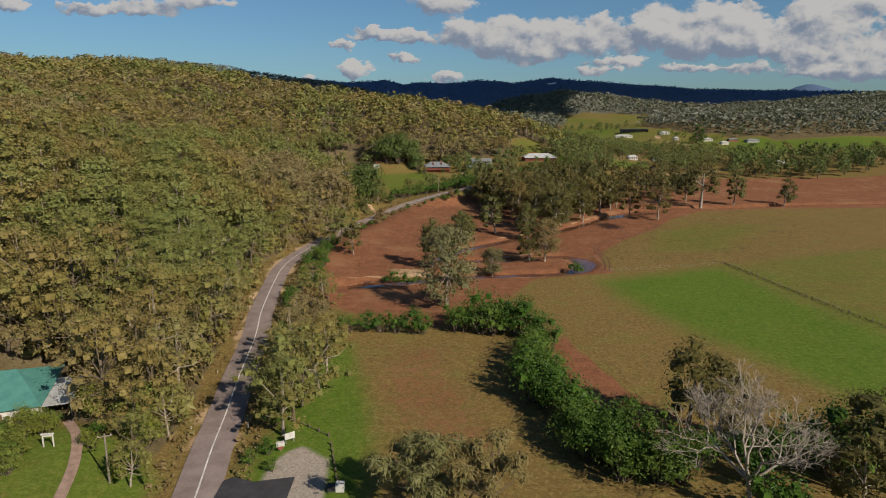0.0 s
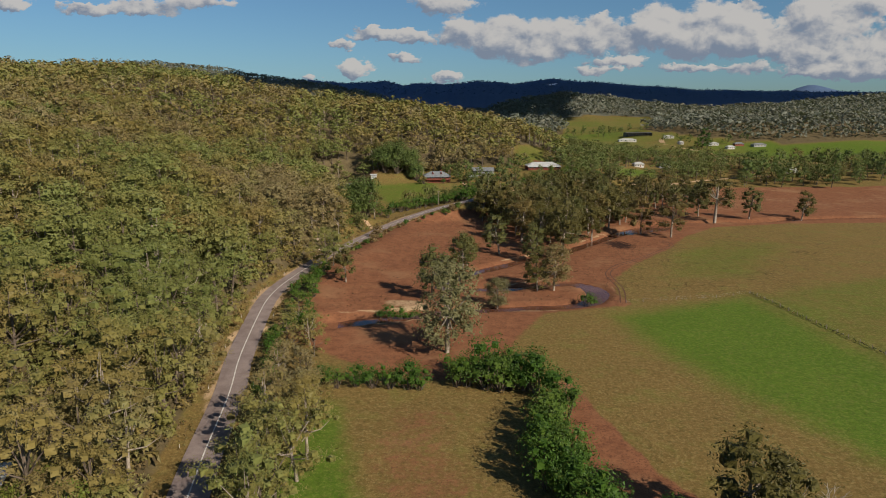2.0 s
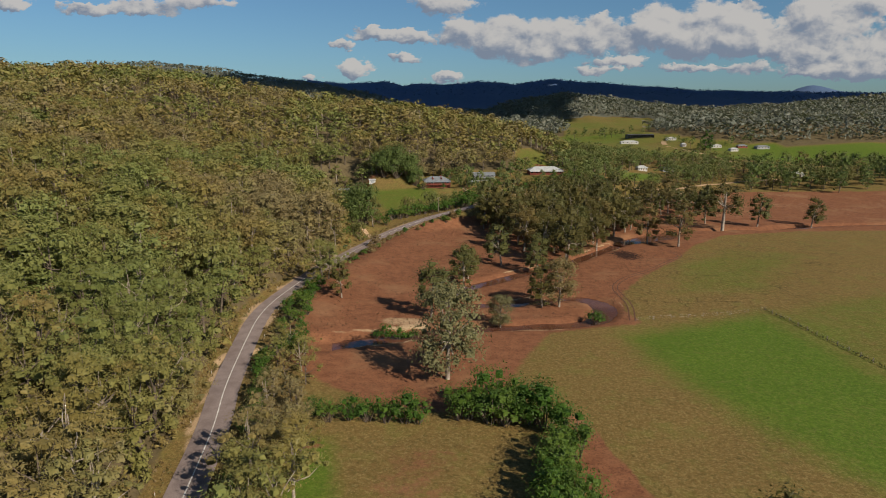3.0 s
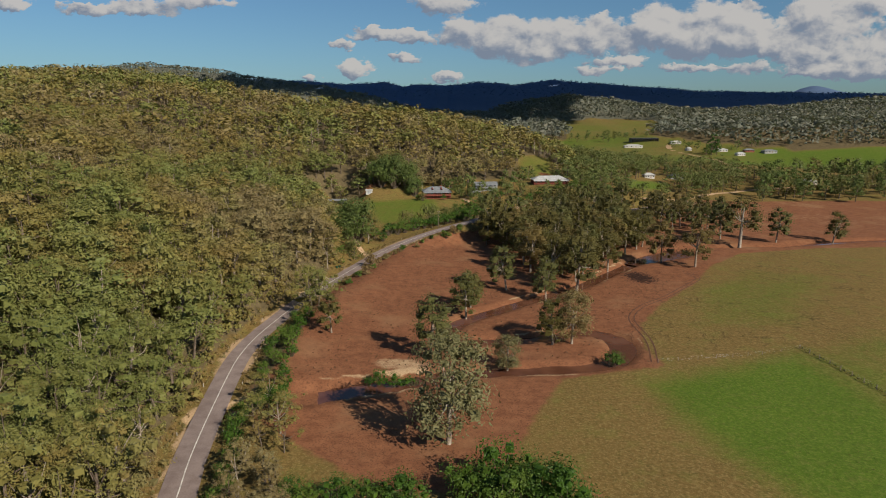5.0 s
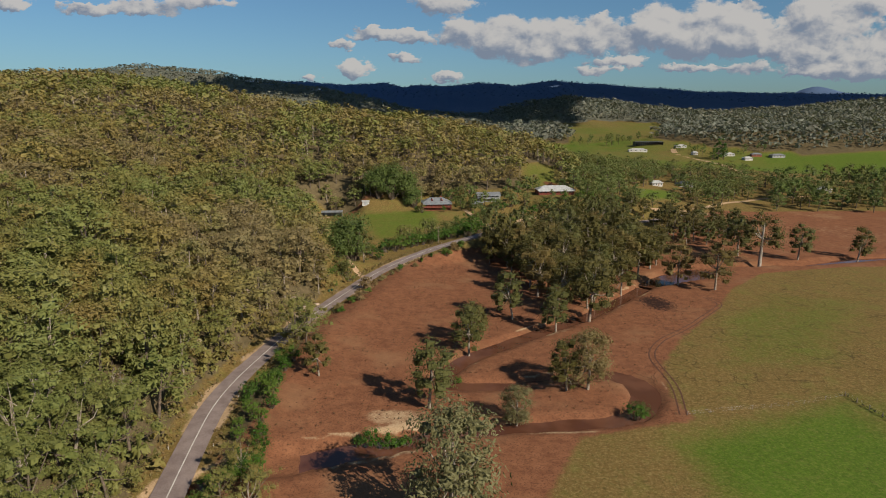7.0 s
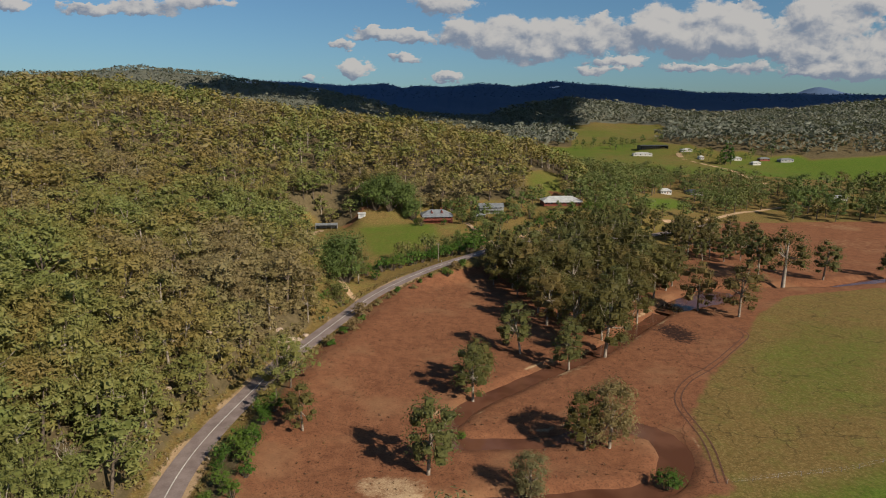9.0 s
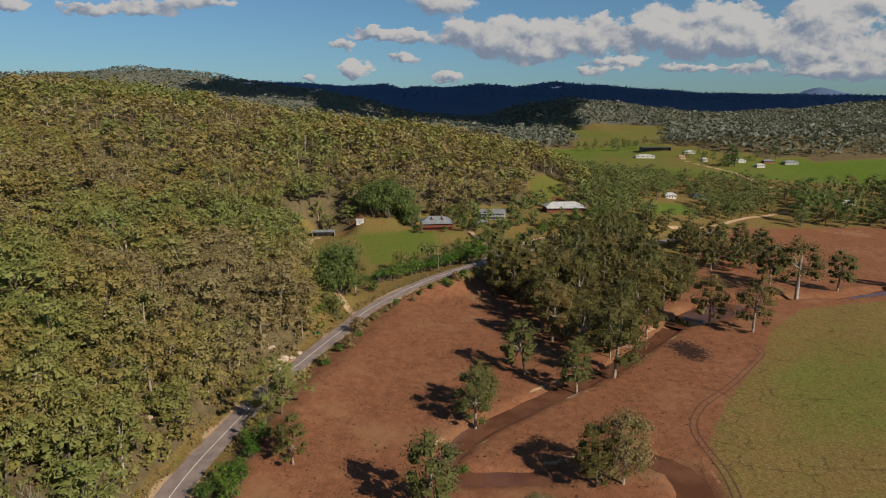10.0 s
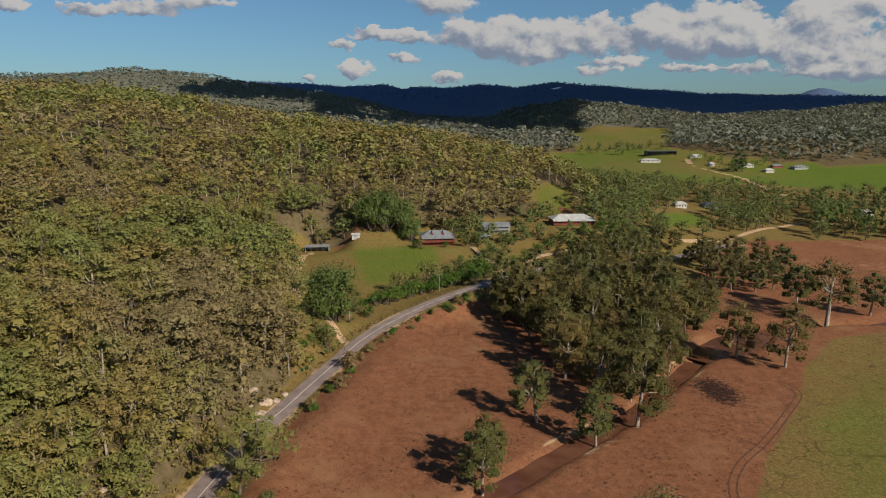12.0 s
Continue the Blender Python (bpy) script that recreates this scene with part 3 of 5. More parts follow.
def cards(rng, centres, radii, count, size, aspect=0.55, droop=0.0, shell=0.66, up=0.14, core=0.70, fine=True):
    """Leaf clumps: a dense uneven heart each, with leaf sprays all over it that face mostly outwards."""
    c, r = np.array(centres, float), np.array(radii, float)
    w = r[:, 0] * r[:, 1]
    pick = rng.choice(len(c), count, p=w / w.sum())
    d = rng.normal(size=(count, 3))
    d /= np.linalg.norm(d, axis=1)[:, None]
    d[:, 2] = np.where(d[:, 2] < -0.45, -d[:, 2], d[:, 2])
    s = (shell + (1.12 - shell) * rng.random(count)) * (1 + 0.08 * rng.normal(size=count))
    pos = c[pick] + d * r[pick] * s[:, None]
    nrm = d + rng.normal(size=(count, 3)) * 0.36 + (0, 0, up)
    nrm /= np.linalg.norm(nrm, axis=1)[:, None]
    a = np.cross(nrm, rng.normal(size=(count, 3)))
    a[:, 2] -= droop
    a -= nrm * (a * nrm).sum(1)[:, None]
    a /= np.linalg.norm(a, axis=1)[:, None] + 1e-9
    b = np.cross(nrm, a)
    L = size * (0.6 + 0.8 * rng.random(count))[:, None]
    W = L * aspect * (0.7 + 0.6 * rng.random(count))[:, None]
    tip = nrm * L * 0.35
    v = np.stack([pos - a * L, pos + b * W, pos + a * L + tip, pos - b * W], 1).reshape(-1, 3)
    f = np.arange(count * 4).reshape(-1, 4)
    if core:
        bv, bf = BALLS[fine]
        k = len(c)
        cv = c[:, None, :] + bv[None] * (r * core)[:, None, :] * (1 + 0.16 * rng.normal(size=(k, len(bv), 1)))
        cf = bf[None] + (np.arange(k) * len(bv))[:, None, None] + len(v)
        v, f = np.vstack([v, cv.reshape(-1, 3)]), np.vstack([f, cf.reshape(-1, 4)])
    return v, f


def gum_shape(rng, h, spread, lean=0.05, fork=0.36, limbs=6, clumps=3, twig=True, slim=1.0, thick=0.020, low=0.40, puff=0.34, loose=0.22):
    """Trunk and limbs as tubes, with leaf clumps spread through an uneven crown."""
    top = np.array([rng.normal() * lean * h, rng.normal() * lean * h, fork * h])
    r0 = thick * h * slim
    trunk = [(0, 0, -0.06 * h), (top[0] * 0.3, top[1] * 0.3, top[2] * 0.4), tuple(top), tuple(top * (1.2, 1.2, 1) + (0, 0, 0.35 * h))]
    wood = [tube(trunk, [r0 * 1.25, r0, r0 * 0.72, r0 * 0.25], 6)]
    centres, radii = [], []
    a0 = rng.random() * 6.28
    for k in range(limbs):
        ang = a0 + k * 2.4 + rng.normal() * 0.35
        t = (k + 0.3 + 0.5 * rng.random()) / limbs
        rise = h * (low + (0.93 - low) * t)
        wide = spread * (0.35 + 0.65 * math.sin(math.pi * min(1.0, 0.25 + 0.72 * t)) ** 0.8) * (0.65 + 0.5 * rng.random())
        start = top * (0.75 + 0.5 * t)
        end = np.array([top[0] + math.cos(ang) * wide, top[1] + math.sin(ang) * wide, rise])
        if k == limbs - 1:
            end[:2] = top[:2] * 1.2
        midp = start * 0.45 + end * 0.55 + np.array([0, 0, -0.03 * h]) + rng.normal(size=3) * 0.02 * h
        wood.append(tube([start, midp, end], [r0 * 0.5, r0 * 0.32, r0 * 0.10], 4))
        for c in range(clumps):
            off = rng.normal(size=3) * (loose * spread, loose * spread, 0.05 * h)
            cc = (end if c % 2 == 0 else midp * 0.45 + end * 0.55) + off
            if twig:
                wood.append(tube([midp * 0.4 + end * 0.6, cc], [r0 * 0.18, r0 * 0.05], 3))
            q = spread * puff * (0.75 + 0.5 * rng.random())
            centres.append(cc)
            radii.append((q, q, q * 0.78))
    return wood, centres, radii


def canopy(rng, spread, puffs, low, puff, thick=0.016):
    """Trunk, a few limbs and the leaf clumps of a round-headed forest gum, one unit high."""
    lean = rng.normal(size=2) * 0.04
    mid, half = (low + 0.95) / 2, (0.95 - low) / 2
    wood = [tube([(0, 0, -0.06), (lean[0] * 0.4, lean[1] * 0.4, 0.3), (lean[0], lean[1], mid + 0.15)], [thick * 1.3, thick, thick * 0.4], 5)]
    centres, radii = [], []
    for k in range(puffs):
        z = 1 - 1.9 * (k + 0.2 + 0.6 * rng.random()) / puffs
        a = k * 2.4 + rng.normal() * 0.4
        r = math.sqrt(max(0.05, 1 - z * z * (1.0 if z > 0 else 0.45))) * (0.62 + 0.34 * rng.random())
        c = np.array([lean[0] + spread * 0.72 * r * math.cos(a), lean[1] + spread * 0.72 * r * math.sin(a), mid + half * (0.78 * z + 0.12 * rng.normal())])
        q = spread * puff * (0.7 + 0.6 * rng.random())
        centres.append(c)
        radii.append((q, q, q * 0.72))
        if k % 3 == 1:
            start = np.array([lean[0] * 0.8, lean[1] * 0.8, mid - 0.12])
            wood.append(tube([start, start * 0.5 + c * 0.5 + (0, 0, -0.02), c], [thick * 0.5, thick * 0.35, thick * 0.12], 4))
    return wood, centres, radii


def tree_meshes(name, seed, h, spread, leaves, bark, count, size, **kw):
    rng = np.random.default_rng(seed)
    leafkw = {k: kw.pop(k) for k in ("droop", "aspect", "shell", "up", "core", "fine") if k in kw}
    leafkw.setdefault("fine", False)
    if "puffs" in kw:
        wood, centres, radii = canopy(rng, spread / h, **kw)
        wood, centres, radii = [(v * h, f) for v, f in wood], np.array(centres) * h, np.array(radii) * h
    else:
        wood, centres, radii = gum_shape(rng, h, spread, **kw)
    v, f = joined(wood)
    trunk = mesh_of(name + "_trunk", v, f, [bark], shade=True)
    crown = None
    if count:
        v, f = cards(rng, centres, radii, count, size, **leafkw)
        crown = mesh_of(name + "_crown", v, f, [leaves])
    return trunk, crown


def bush_meshes(name, seed, h, width, leaves, bark, count, size, lumps=9, low=0.25):
    """A shrub leafy to the ground on several stems."""
    rng = np.random.default_rng(seed)
    centres, radii, wood = [], [], []
    for k in range(lumps):
        a, s = rng.random() * 6.28, math.sqrt(rng.random()) * width * 0.55
        t = rng.random() if k else 1.0
        c = np.array([math.cos(a) * s * (1.1 - 0.5 * t), math.sin(a) * s * (1.1 - 0.5 * t), h * (low + (0.78 - low) * t)])
        q = width * (0.26 + 0.14 * rng.random())
        centres.append(c)
        radii.append((q, q, min(q, h * 0.26)))
        wood.append(tube([(c[0] * 0.2, c[1] * 0.2, -0.4), c * (0.7, 0.7, 0.6), c], [0.012 * h + 0.03, 0.008 * h + 0.02, 0.02], 4))
    v, f = joined(wood)
    trunk = mesh_of(name + "_stems", v, f, [bark], shade=True)
    v, f = cards(rng, centres, radii, count, size, 0.5, fine=False, core=0.38)
    return trunk, mesh_of(name + "_crown", v, f, [leaves])


PROTO = {}


def plant(kind, x, y, scale, label, category="tree", group="", turn=None, z=None, tall=1.0):
    """Sets one tree of a kind on the ground as trunk and crown under an empty."""
    trunk, crown = PROTO[kind]
    g = float(land(x, y)[0]) if z is None else z
    turn = (x * 37.7 + y * 91.3) % 360 if turn is None else turn
    name = "shrub" if category == "shrub" else ("dead_tree" if crown is None else "tree")
    ob = thing(name, pose(x, y, g, 0, 0, turn) @ Matrix.Diagonal((scale, scale, scale * tall, 1)), label, category, group)
    a = new("stem" if category == "shrub" else "trunk", trunk)
    a.parent = ob
    if crown is not None:
        b = new("crown", crown)
        b.parent = ob
    return ob


for s in range(5):
    PROTO["gum%d" % s] = tree_meshes("gum", 10 + s, 20, 7.2 + 0.5 * (s % 3), LEAF_GUM, BARK, 2400, 0.30, aspect=0.42, droop=0.4, puffs=26 + 2 * s, puff=0.36, low=0.08, thick=0.018, core=0.54, shell=0.55)
for s in range(6):
    PROTO["hill%d" % s] = tree_meshes("hill_gum", 30 + s, 17, 5.2 + 0.5 * (s % 3), LEAF_HILL, BARK if s % 3 == 0 else BARK_DARK, 1850, 0.25, aspect=0.36, droop=0.4, limbs=10 + s % 2, clumps=3, fork=0.36, twig=False, low=0.24, puff=0.38, loose=0.24, core=0.42, shell=0.50)
for s in range(2):
    PROTO["dense%d" % s] = bush_meshes("dense", 95 + s, 20, 13.0, LEAF_DARK, BARK_DARK, 4000, 0.40, 26, 0.22)
for s in range(3):
    PROTO["broad%d" % s] = bush_meshes("broad", 50 + s, 8, 7.0, LEAF_DEEP, BARK_DARK, 780, 0.23, 13)
for s in range(2):
    PROTO["willow%d" % s] = tree_meshes("willow", 60 + s, 13, 5.5, LEAF_PALE, BARK_DARK, 3600, 0.42, limbs=11, clumps=3, droop=2.2, aspect=0.20, fork=0.26, low=0.25, puff=0.30, core=0.7)
for s in range(2):
    PROTO["scrub%d" % s] = bush_meshes("scrub", 70 + s, 3, 3.6, LEAF_REED if s else LEAF_DEEP, BARK_DARK, 420, 0.24, 7)


def dead_mesh(seed, h, last=5):
    """A leafless tree: limbs that fork again and again into fine twigs."""
    rng = np.random.default_rng(seed)
    wood = []

    def grow(p, d, length, r, depth):
        d = d / np.linalg.norm(d)
        q = p + d * length * 0.5 + rng.normal(size=3) * length * 0.05
        e = p + d * length + rng.normal(size=3) * length * 0.08
        wood.append(tube([p, q, e], [r, r * 0.8, r * 0.6], 5 if depth < 2 else 3))
        if depth == last:
            return
        for k in range(6 if depth == 0 else 3):
            n = d * (0.85 if depth else 0.6) + rng.normal(size=3) * (0.50, 0.50, 0.30) + (0, 0, 0.16)
            grow(q * 0.35 + e * 0.65 if k else e, n, length * (0.62 + 0.22 * rng.random()), max(0.020, r * 0.56), depth + 1)
    grow(np.array((0, 0, -0.6)), np.array((0.05, 0.0, 1.0)), h * 0.28, h * 0.019, 0)
    v, f = joined(wood)
    return mesh_of("dead_tree_wood", v, f, [BARK_WHITE], shade=True), None


PROTO["white0"] = tree_meshes("white_gum", 97, 20, 8.0, LEAF_GUM, BARK_WHITE, 2600, 0.30, aspect=0.42, droop=0.4, puffs=24, puff=0.36, low=0.26, thick=0.026, core=0.4, shell=0.5)
for s in range(4):
    PROTO["vale%d" % s] = tree_meshes("vale_gum", 100 + s, 20, 7.6 + 0.8 * (s % 2), LEAF_VALE if s % 2 else LEAF_DARK, BARK_DARK, 560, 0.55, aspect=0.5, puffs=14, puff=0.42, low=0.10, core=0.5)
PROTO["full0"] = tree_meshes("full_gum", 110, 20, 7.6, LEAF_GREY, BARK, 5600, 0.29, aspect=0.42, droop=0.6, puffs=38, puff=0.34, low=0.02, thick=0.019, core=0.36, shell=0.55)
for s in range(2):
    PROTO["lime%d" % s] = bush_meshes("garden_tree", 120 + s, 8, 6.0, LEAF_LIME, BARK_DARK, 1300, 0.22, 14)
for s in range(2):
    PROTO["green%d" % s] = bush_meshes("green_tree", 130 + s, 8, 7.0, LEAF_VALE, BARK_DARK, 700, 0.29, 13, 0.16)
PROTO["dead0"] = dead_mesh(80, 16, 6)
PROTO["dead1"] = dead_mesh(81, 16, 3)
for s in range(2):
    PROTO["pine%d" % s] = tree_meshes("pine", 85 + s, 24, 5.2, LEAF_DEEP, BARK_DARK, 1800, 0.42, limbs=15, clumps=2, fork=0.25, lean=0.01, low=0.16, puff=0.33)
PROTO["cypress0"] = tree_meshes("cypress", 90, 12, 1.5, LEAF_DEEP, BARK_DARK, 700, 0.32, limbs=12, clumps=2, fork=0.2, lean=0.0, low=0.10, puff=0.6)

# trees that stand by themselves on the flat: kind, x, y, height
SINGLES = [("gum0", -4, 231.5, 21), ("full0", 40, 243.5, 19.5), ("gum2", 34, 243, 16), ("full0", 18, 224, 13), ("gum1", -36, 249, 14),
           ("white0", 161.5, 394, 31), ("gum2", 160, 415, 22), ("gum0", 187, 405, 22), ("gum3", 222, 410, 20), ("gum1", 119, 347, 24),
           ("gum2", 106, 356, 22), ("gum3", 26, 307, 19.5), ("gum4", 40, 294, 17.5), ("gum0", 8, 271.5, 20), ("gum2", 10, 282, 15),
           ("full0", 1, 181, 28), ("gum0", 44, 105, 19), ("gum3", 47, 100, 15), ("gum1", 54, 304, 27), ("gum2", 66, 88, 16), ("gum1", 76, 80, 19), ("gum3", 90, 84, 18), ("gum0", 58, 78, 15)]
for k, x, y, h in SINGLES:
    plant(k, x, y, h / 20, "spreading gum tree with pale trunk on the creek flat", group="gums on the flat")
plant("dead0", 43, 80, 1.5, "bare bleached dead tree with spreading grey branches", "dead tree")
plant("willow0", -4, 82, 0.95, "pale olive weeping tree beside the paddock", group="weeping trees")
plant("willow1", 7, 80, 0.95, "pale olive weeping tree beside the paddock", group="weeping trees")


def scatter(seed, poly, spacing, tries=30):
    """Points at least a spacing apart within a polygon."""
    rng = np.random.default_rng(seed)
    p = np.array(poly, float)
    lo, hi = p.min(0), p.max(0)
    n = int((hi - lo).prod() / spacing ** 2 * 2.2) + 8
    c = lo + rng.random((n, 2)) * (hi - lo)
    c = c[inside(c[:, 0], c[:, 1], poly) > 0]
    keep = []
    cell = {}
    for q in c:
        i, j = int(q[0] // spacing), int(q[1] // spacing)
        if all((q[0] - r[0]) ** 2 + (q[1] - r[1]) ** 2 > spacing ** 2 for a in (-1, 0, 1) for b in (-1, 0, 1) for r in cell.get((i + a, j + b), ())):
            cell.setdefault((i, j), []).append(q)
            keep.append(q)
    return np.array(keep), rng


GROVE = [(46, 312), (60, 322), (82, 346), (96, 366), (112, 398), (112, 428), (70, 436), (34, 428), (20, 412), (24, 390), (36, 362), (30, 332)]
pts, rng = scatter(5, GROVE, 8.0)
for q in pts:
    plant("gum%d" % rng.integers(5), q[0], q[1], (17 + 9 * rng.random()) / 20, "tall gum tree in the dense grove by the creek", group="grove by the creek")

pts, rng = scatter(9, [(142, 493), (174, 510), (191, 486), (175, 447), (141, 436), (130, 454)], 9.5)
for q in pts:
    plant("gum%d" % rng.integers(5), q[0], q[1], (13 + 6 * rng.random()) / 20, "tall gum tree at the open edge of the creek grove", group="grove by the creek")

pts, rng = scatter(10, [(62, 440), (100, 452), (142, 484), (158, 522), (128, 524), (96, 500), (66, 478), (56, 460)], 7.6)
for q in pts[near_line(pts[:, 0], pts[:, 1], ROAD_LINE, 60)[0] > 6.5]:
    plant("gum%d" % rng.integers(5), q[0], q[1], (11 + 6 * rng.random()) / 20, "gum tree beside the road behind the grove", group="grove by the creek")

# belt between road and paddock
BELT = [(-31, 98), (-27, 100), (-24, 112), (-24, 128), (-28, 150), (-31, 165), (-34, 185), (-40, 200), (-45, 197), (-41, 172), (-37, 150), (-33, 128), (-31, 110)]
pts, rng = scatter(6, BELT, 4.6)
for q in pts:
    plant("hill%d" % rng.integers(6), q[0], q[1], ((11 + 5 * rng.random()) if q[1] < 135 else (6 + 4 * rng.random())) / 17, "slender gum tree in the belt beside the road", group="roadside trees")
rng = np.random.default_rng(8)
for k in range(22):
    q = ROAD_LINE[np.argmin(np.abs(ROAD_LINE[:, 1] - (106 + 4.2 * k)))]
    plant("broad%d" % rng.integers(3), q[0] + 7.0 + 2.5 * rng.random(), q[1] + 2 * rng.random(), 0.35 + 0.35 * rng.random(), "leafy green roadside shrub", "shrub", "roadside shrubs")
BELT2 = [(-44, 195), (-38, 192), (-40, 212), (-45, 240), (-44, 262), (-50, 264), (-52, 240), (-50, 215)]
pts, rng = scatter(7, BELT2, 3.6)
for q in pts:
    plant("broad%d" % rng.integers(3), q[0], q[1], 0.4 + 0.35 * rng.random(), "leafy green roadside shrub", "shrub", "roadside shrubs")
for x, y, h in ((-48, 268, 17), (-45, 274, 14), (-49, 280, 15)):
    plant("hill2", x, y, h / 16, "gum tree leaning over the road", group="roadside trees")

# hedge and thicket along the old channel
def thicket(seed, line, step, half, kinds, lo, hi, label, group):
    rng = np.random.default_rng(seed)
    for x, y, w in spline([(a, b, c) for a, b, c in line], step):
        for k in range(max(1, int(w / 2.5))):
            o = rng.normal(size=2) * w * 0.3
            plant(kinds[rng.integers(len(kinds))], x + o[0], y + o[1], lo + (hi - lo) * rng.random(), label, "shrub", group)


thicket(11, [(-28, 158, 4), (-16, 157, 4), (-4, 157, 3)], 3.2, 2, ("broad0", "broad1", "broad2"), 0.65, 0.9, "dense dark green hedge shrub along the paddock", "hedge shrubs")
thicket(12, [(3, 158, 4), (12, 160, 6), (20, 158, 6)], 3.5, 3, ("broad0", "broad1", "broad2"), 1.0, 1.35, "tall dense dark green thicket shrub", "thicket shrubs")
thicket(13, [(23, 148, 5), (20, 132, 5), (20, 118, 6), (23, 104, 6), (27, 93, 7), (33, 86, 6)], 3.6, 3, ("broad0", "broad1", "broad2"), 0.8, 1.2, "dense dark green thicket shrub above the channel", "thicket shrubs")

# ---------------------------------------------------------------- hill forest
OUTCROPS = [(-77, 367, 2.6), (-68, 315, 2.2), (-72, 299, 2.4), (-74, 292, 2.0), (-70, 262, 1.8), (-104, 298, 2.4), (-57.5, 319, 2.2), (-58, 312, 1.8), (-92, 340, 1.8), (-84, 278, 1.7), (-118, 330, 2.0), (-96, 410, 2.2)]


def forest_mask(x, y):
    z = land(x, y)
    ok = inside(x, y, CLEAR) < 1
    d, _ = near_line(x, y, ROAD_LINE, 60)
    ok &= d > 8.5
    west = (x < -48) | ((y > 508) & (x < 112))
    for f in FIELDS[3:5]:
        ok &= inside(x, y, f) < 1
    for ox, oy, r in OUTCROPS:
        ok &= np.hypot(x - ox, (y - oy + 4) * 0.6) > 1.5 * r
    ok &= west & ~((x > -102) & (x < -61) & (y > 85) & (y < 125)) & ~((x > -74) & (x < -46) & (y < 100))
    return ok


HILL = [(-48, 92), (-56, 150), (-66, 215), (-70, 250), (-50, 330), (-60, 400), (-66, 470), (-90, 488), (-95, 522), (-50, 511), (-30, 518), (10, 523), (50, 543), (100, 556), (112, 640), (112, 740), (20, 880), (-200, 960), (-520, 960), (-640, 760),
        (-420, 480), (-250, 280), (-140, 130), (-110, 70), (-72, 70)]
pts, rng = scatter(21, HILL, 5.6)
pts = pts[rng.random(len(pts)) < np.where((pts[:, 0] > -125) & (pts[:, 1] < 400), 0.80, 0.62) + 0.14 * wavy(pts[:, 0], pts[:, 1], 11, 4.0)]
pts = pts[forest_mask(pts[:, 0], pts[:, 1])]
pts = pts[np.argsort(np.hypot(pts[:, 0] + 20, pts[:, 1] - 130))]
for q in pts[:45]:
    plant("hill%d" % rng.integers(6), q[0], q[1], (14.5 + 7 * rng.random()) / 17, "olive-green gum tree on the wooded hillside", group="hillside gums")


def woods(name, seed, pts, hts, leaves, count, size, spread, label, trunks=True, shapes=7, puffs=7, core=0.0, low=0.3, puff=0.42, wide=1.0, pale=0.0, aspect=0.5):
    """Many trees of one wood joined into one mesh; each tree has its own tint."""
    rng = np.random.default_rng(seed)
    protos = []
    for s in range(shapes):
        wood, centres, radii = canopy(rng, spread, puffs, low, puff)
        tv, tf = joined(wood) if trunks else (np.zeros((0, 3)), np.zeros((0, 4), int))
        lv, lf = cards(rng, centres, radii, count, size, aspect, fine=False, core=core, shell=0.5, up=0.25)
        protos.append((np.vstack([tv, lv]), np.vstack([tf, lf + len(tv)]), len(tf)))
    g = land(pts[:, 0], pts[:, 1])
    V, F, M, T, n = [], [], [], [], 0
    for q, h, z in zip(pts, hts, g):
        v, f, nt = protos[rng.integers(shapes)]
        a = rng.random() * 6.283
        c, s = math.cos(a) * h, math.sin(a) * h
        w = wide * (0.8 + 0.45 * rng.random())
        V.append(np.column_stack([q[0] + w * (c * v[:, 0] - s * v[:, 1]), q[1] + w * (s * v[:, 0] + c * v[:, 1]), z + h * v[:, 2]]))
        F.append(f + n)
        m = np.full(len(f), 2, np.int32)
        m[:nt] = 1 if rng.random() < pale else 0
        M.append(m)
        T.append(np.full(len(v), rng.random(), np.float32))
        n += len(v)
    me = mesh_of(name, np.vstack(V), np.vstack(F), [BARK_DARK, BARK, leaves], np.concatenate(M))
    at = me.attributes.new("tint", "FLOAT", "POINT")
    at.data.foreach_set("value", np.concatenate(T))
    return tagged(new(name, me), label, "forest", kind="stuff")


rest = pts[45:]
dist = np.hypot(rest[:, 0], rest[:, 1] - 80)
rng = np.random.default_rng(3)
hts = 11.5 + 9 * rng.random(len(rest)) ** 1.4 + 2.5 * (1 - smooth(dist, 200, 380))
a = dist < 300
b = dist > 480
woods("hillside_forest", 31, rest[a], hts[a], LEAF_HILL, 820, 0.0228, 0.36, "olive-green gum forest on the slope above the road", puffs=16, low=0.22, puff=0.40, core=0.44, pale=0.4, shapes=9, aspect=0.42, wide=1.12)
woods("middle_forest", 33, rest[~a & ~b], hts[~a & ~b], LEAF_HILL, 300, 0.034, 0.37, "olive-green gum forest on the middle slope", puffs=11, low=0.26, puff=0.42, core=0.46, pale=0.3, shapes=9, aspect=0.45, wide=1.22)
woods("upper_forest", 32, rest[b], hts[b], LEAF_HILL, 66, 0.068, 0.37, "olive-green gum forest up to the hill crest", puffs=8, puff=0.46, low=0.30, pale=0.25, shapes=9, wide=1.3)

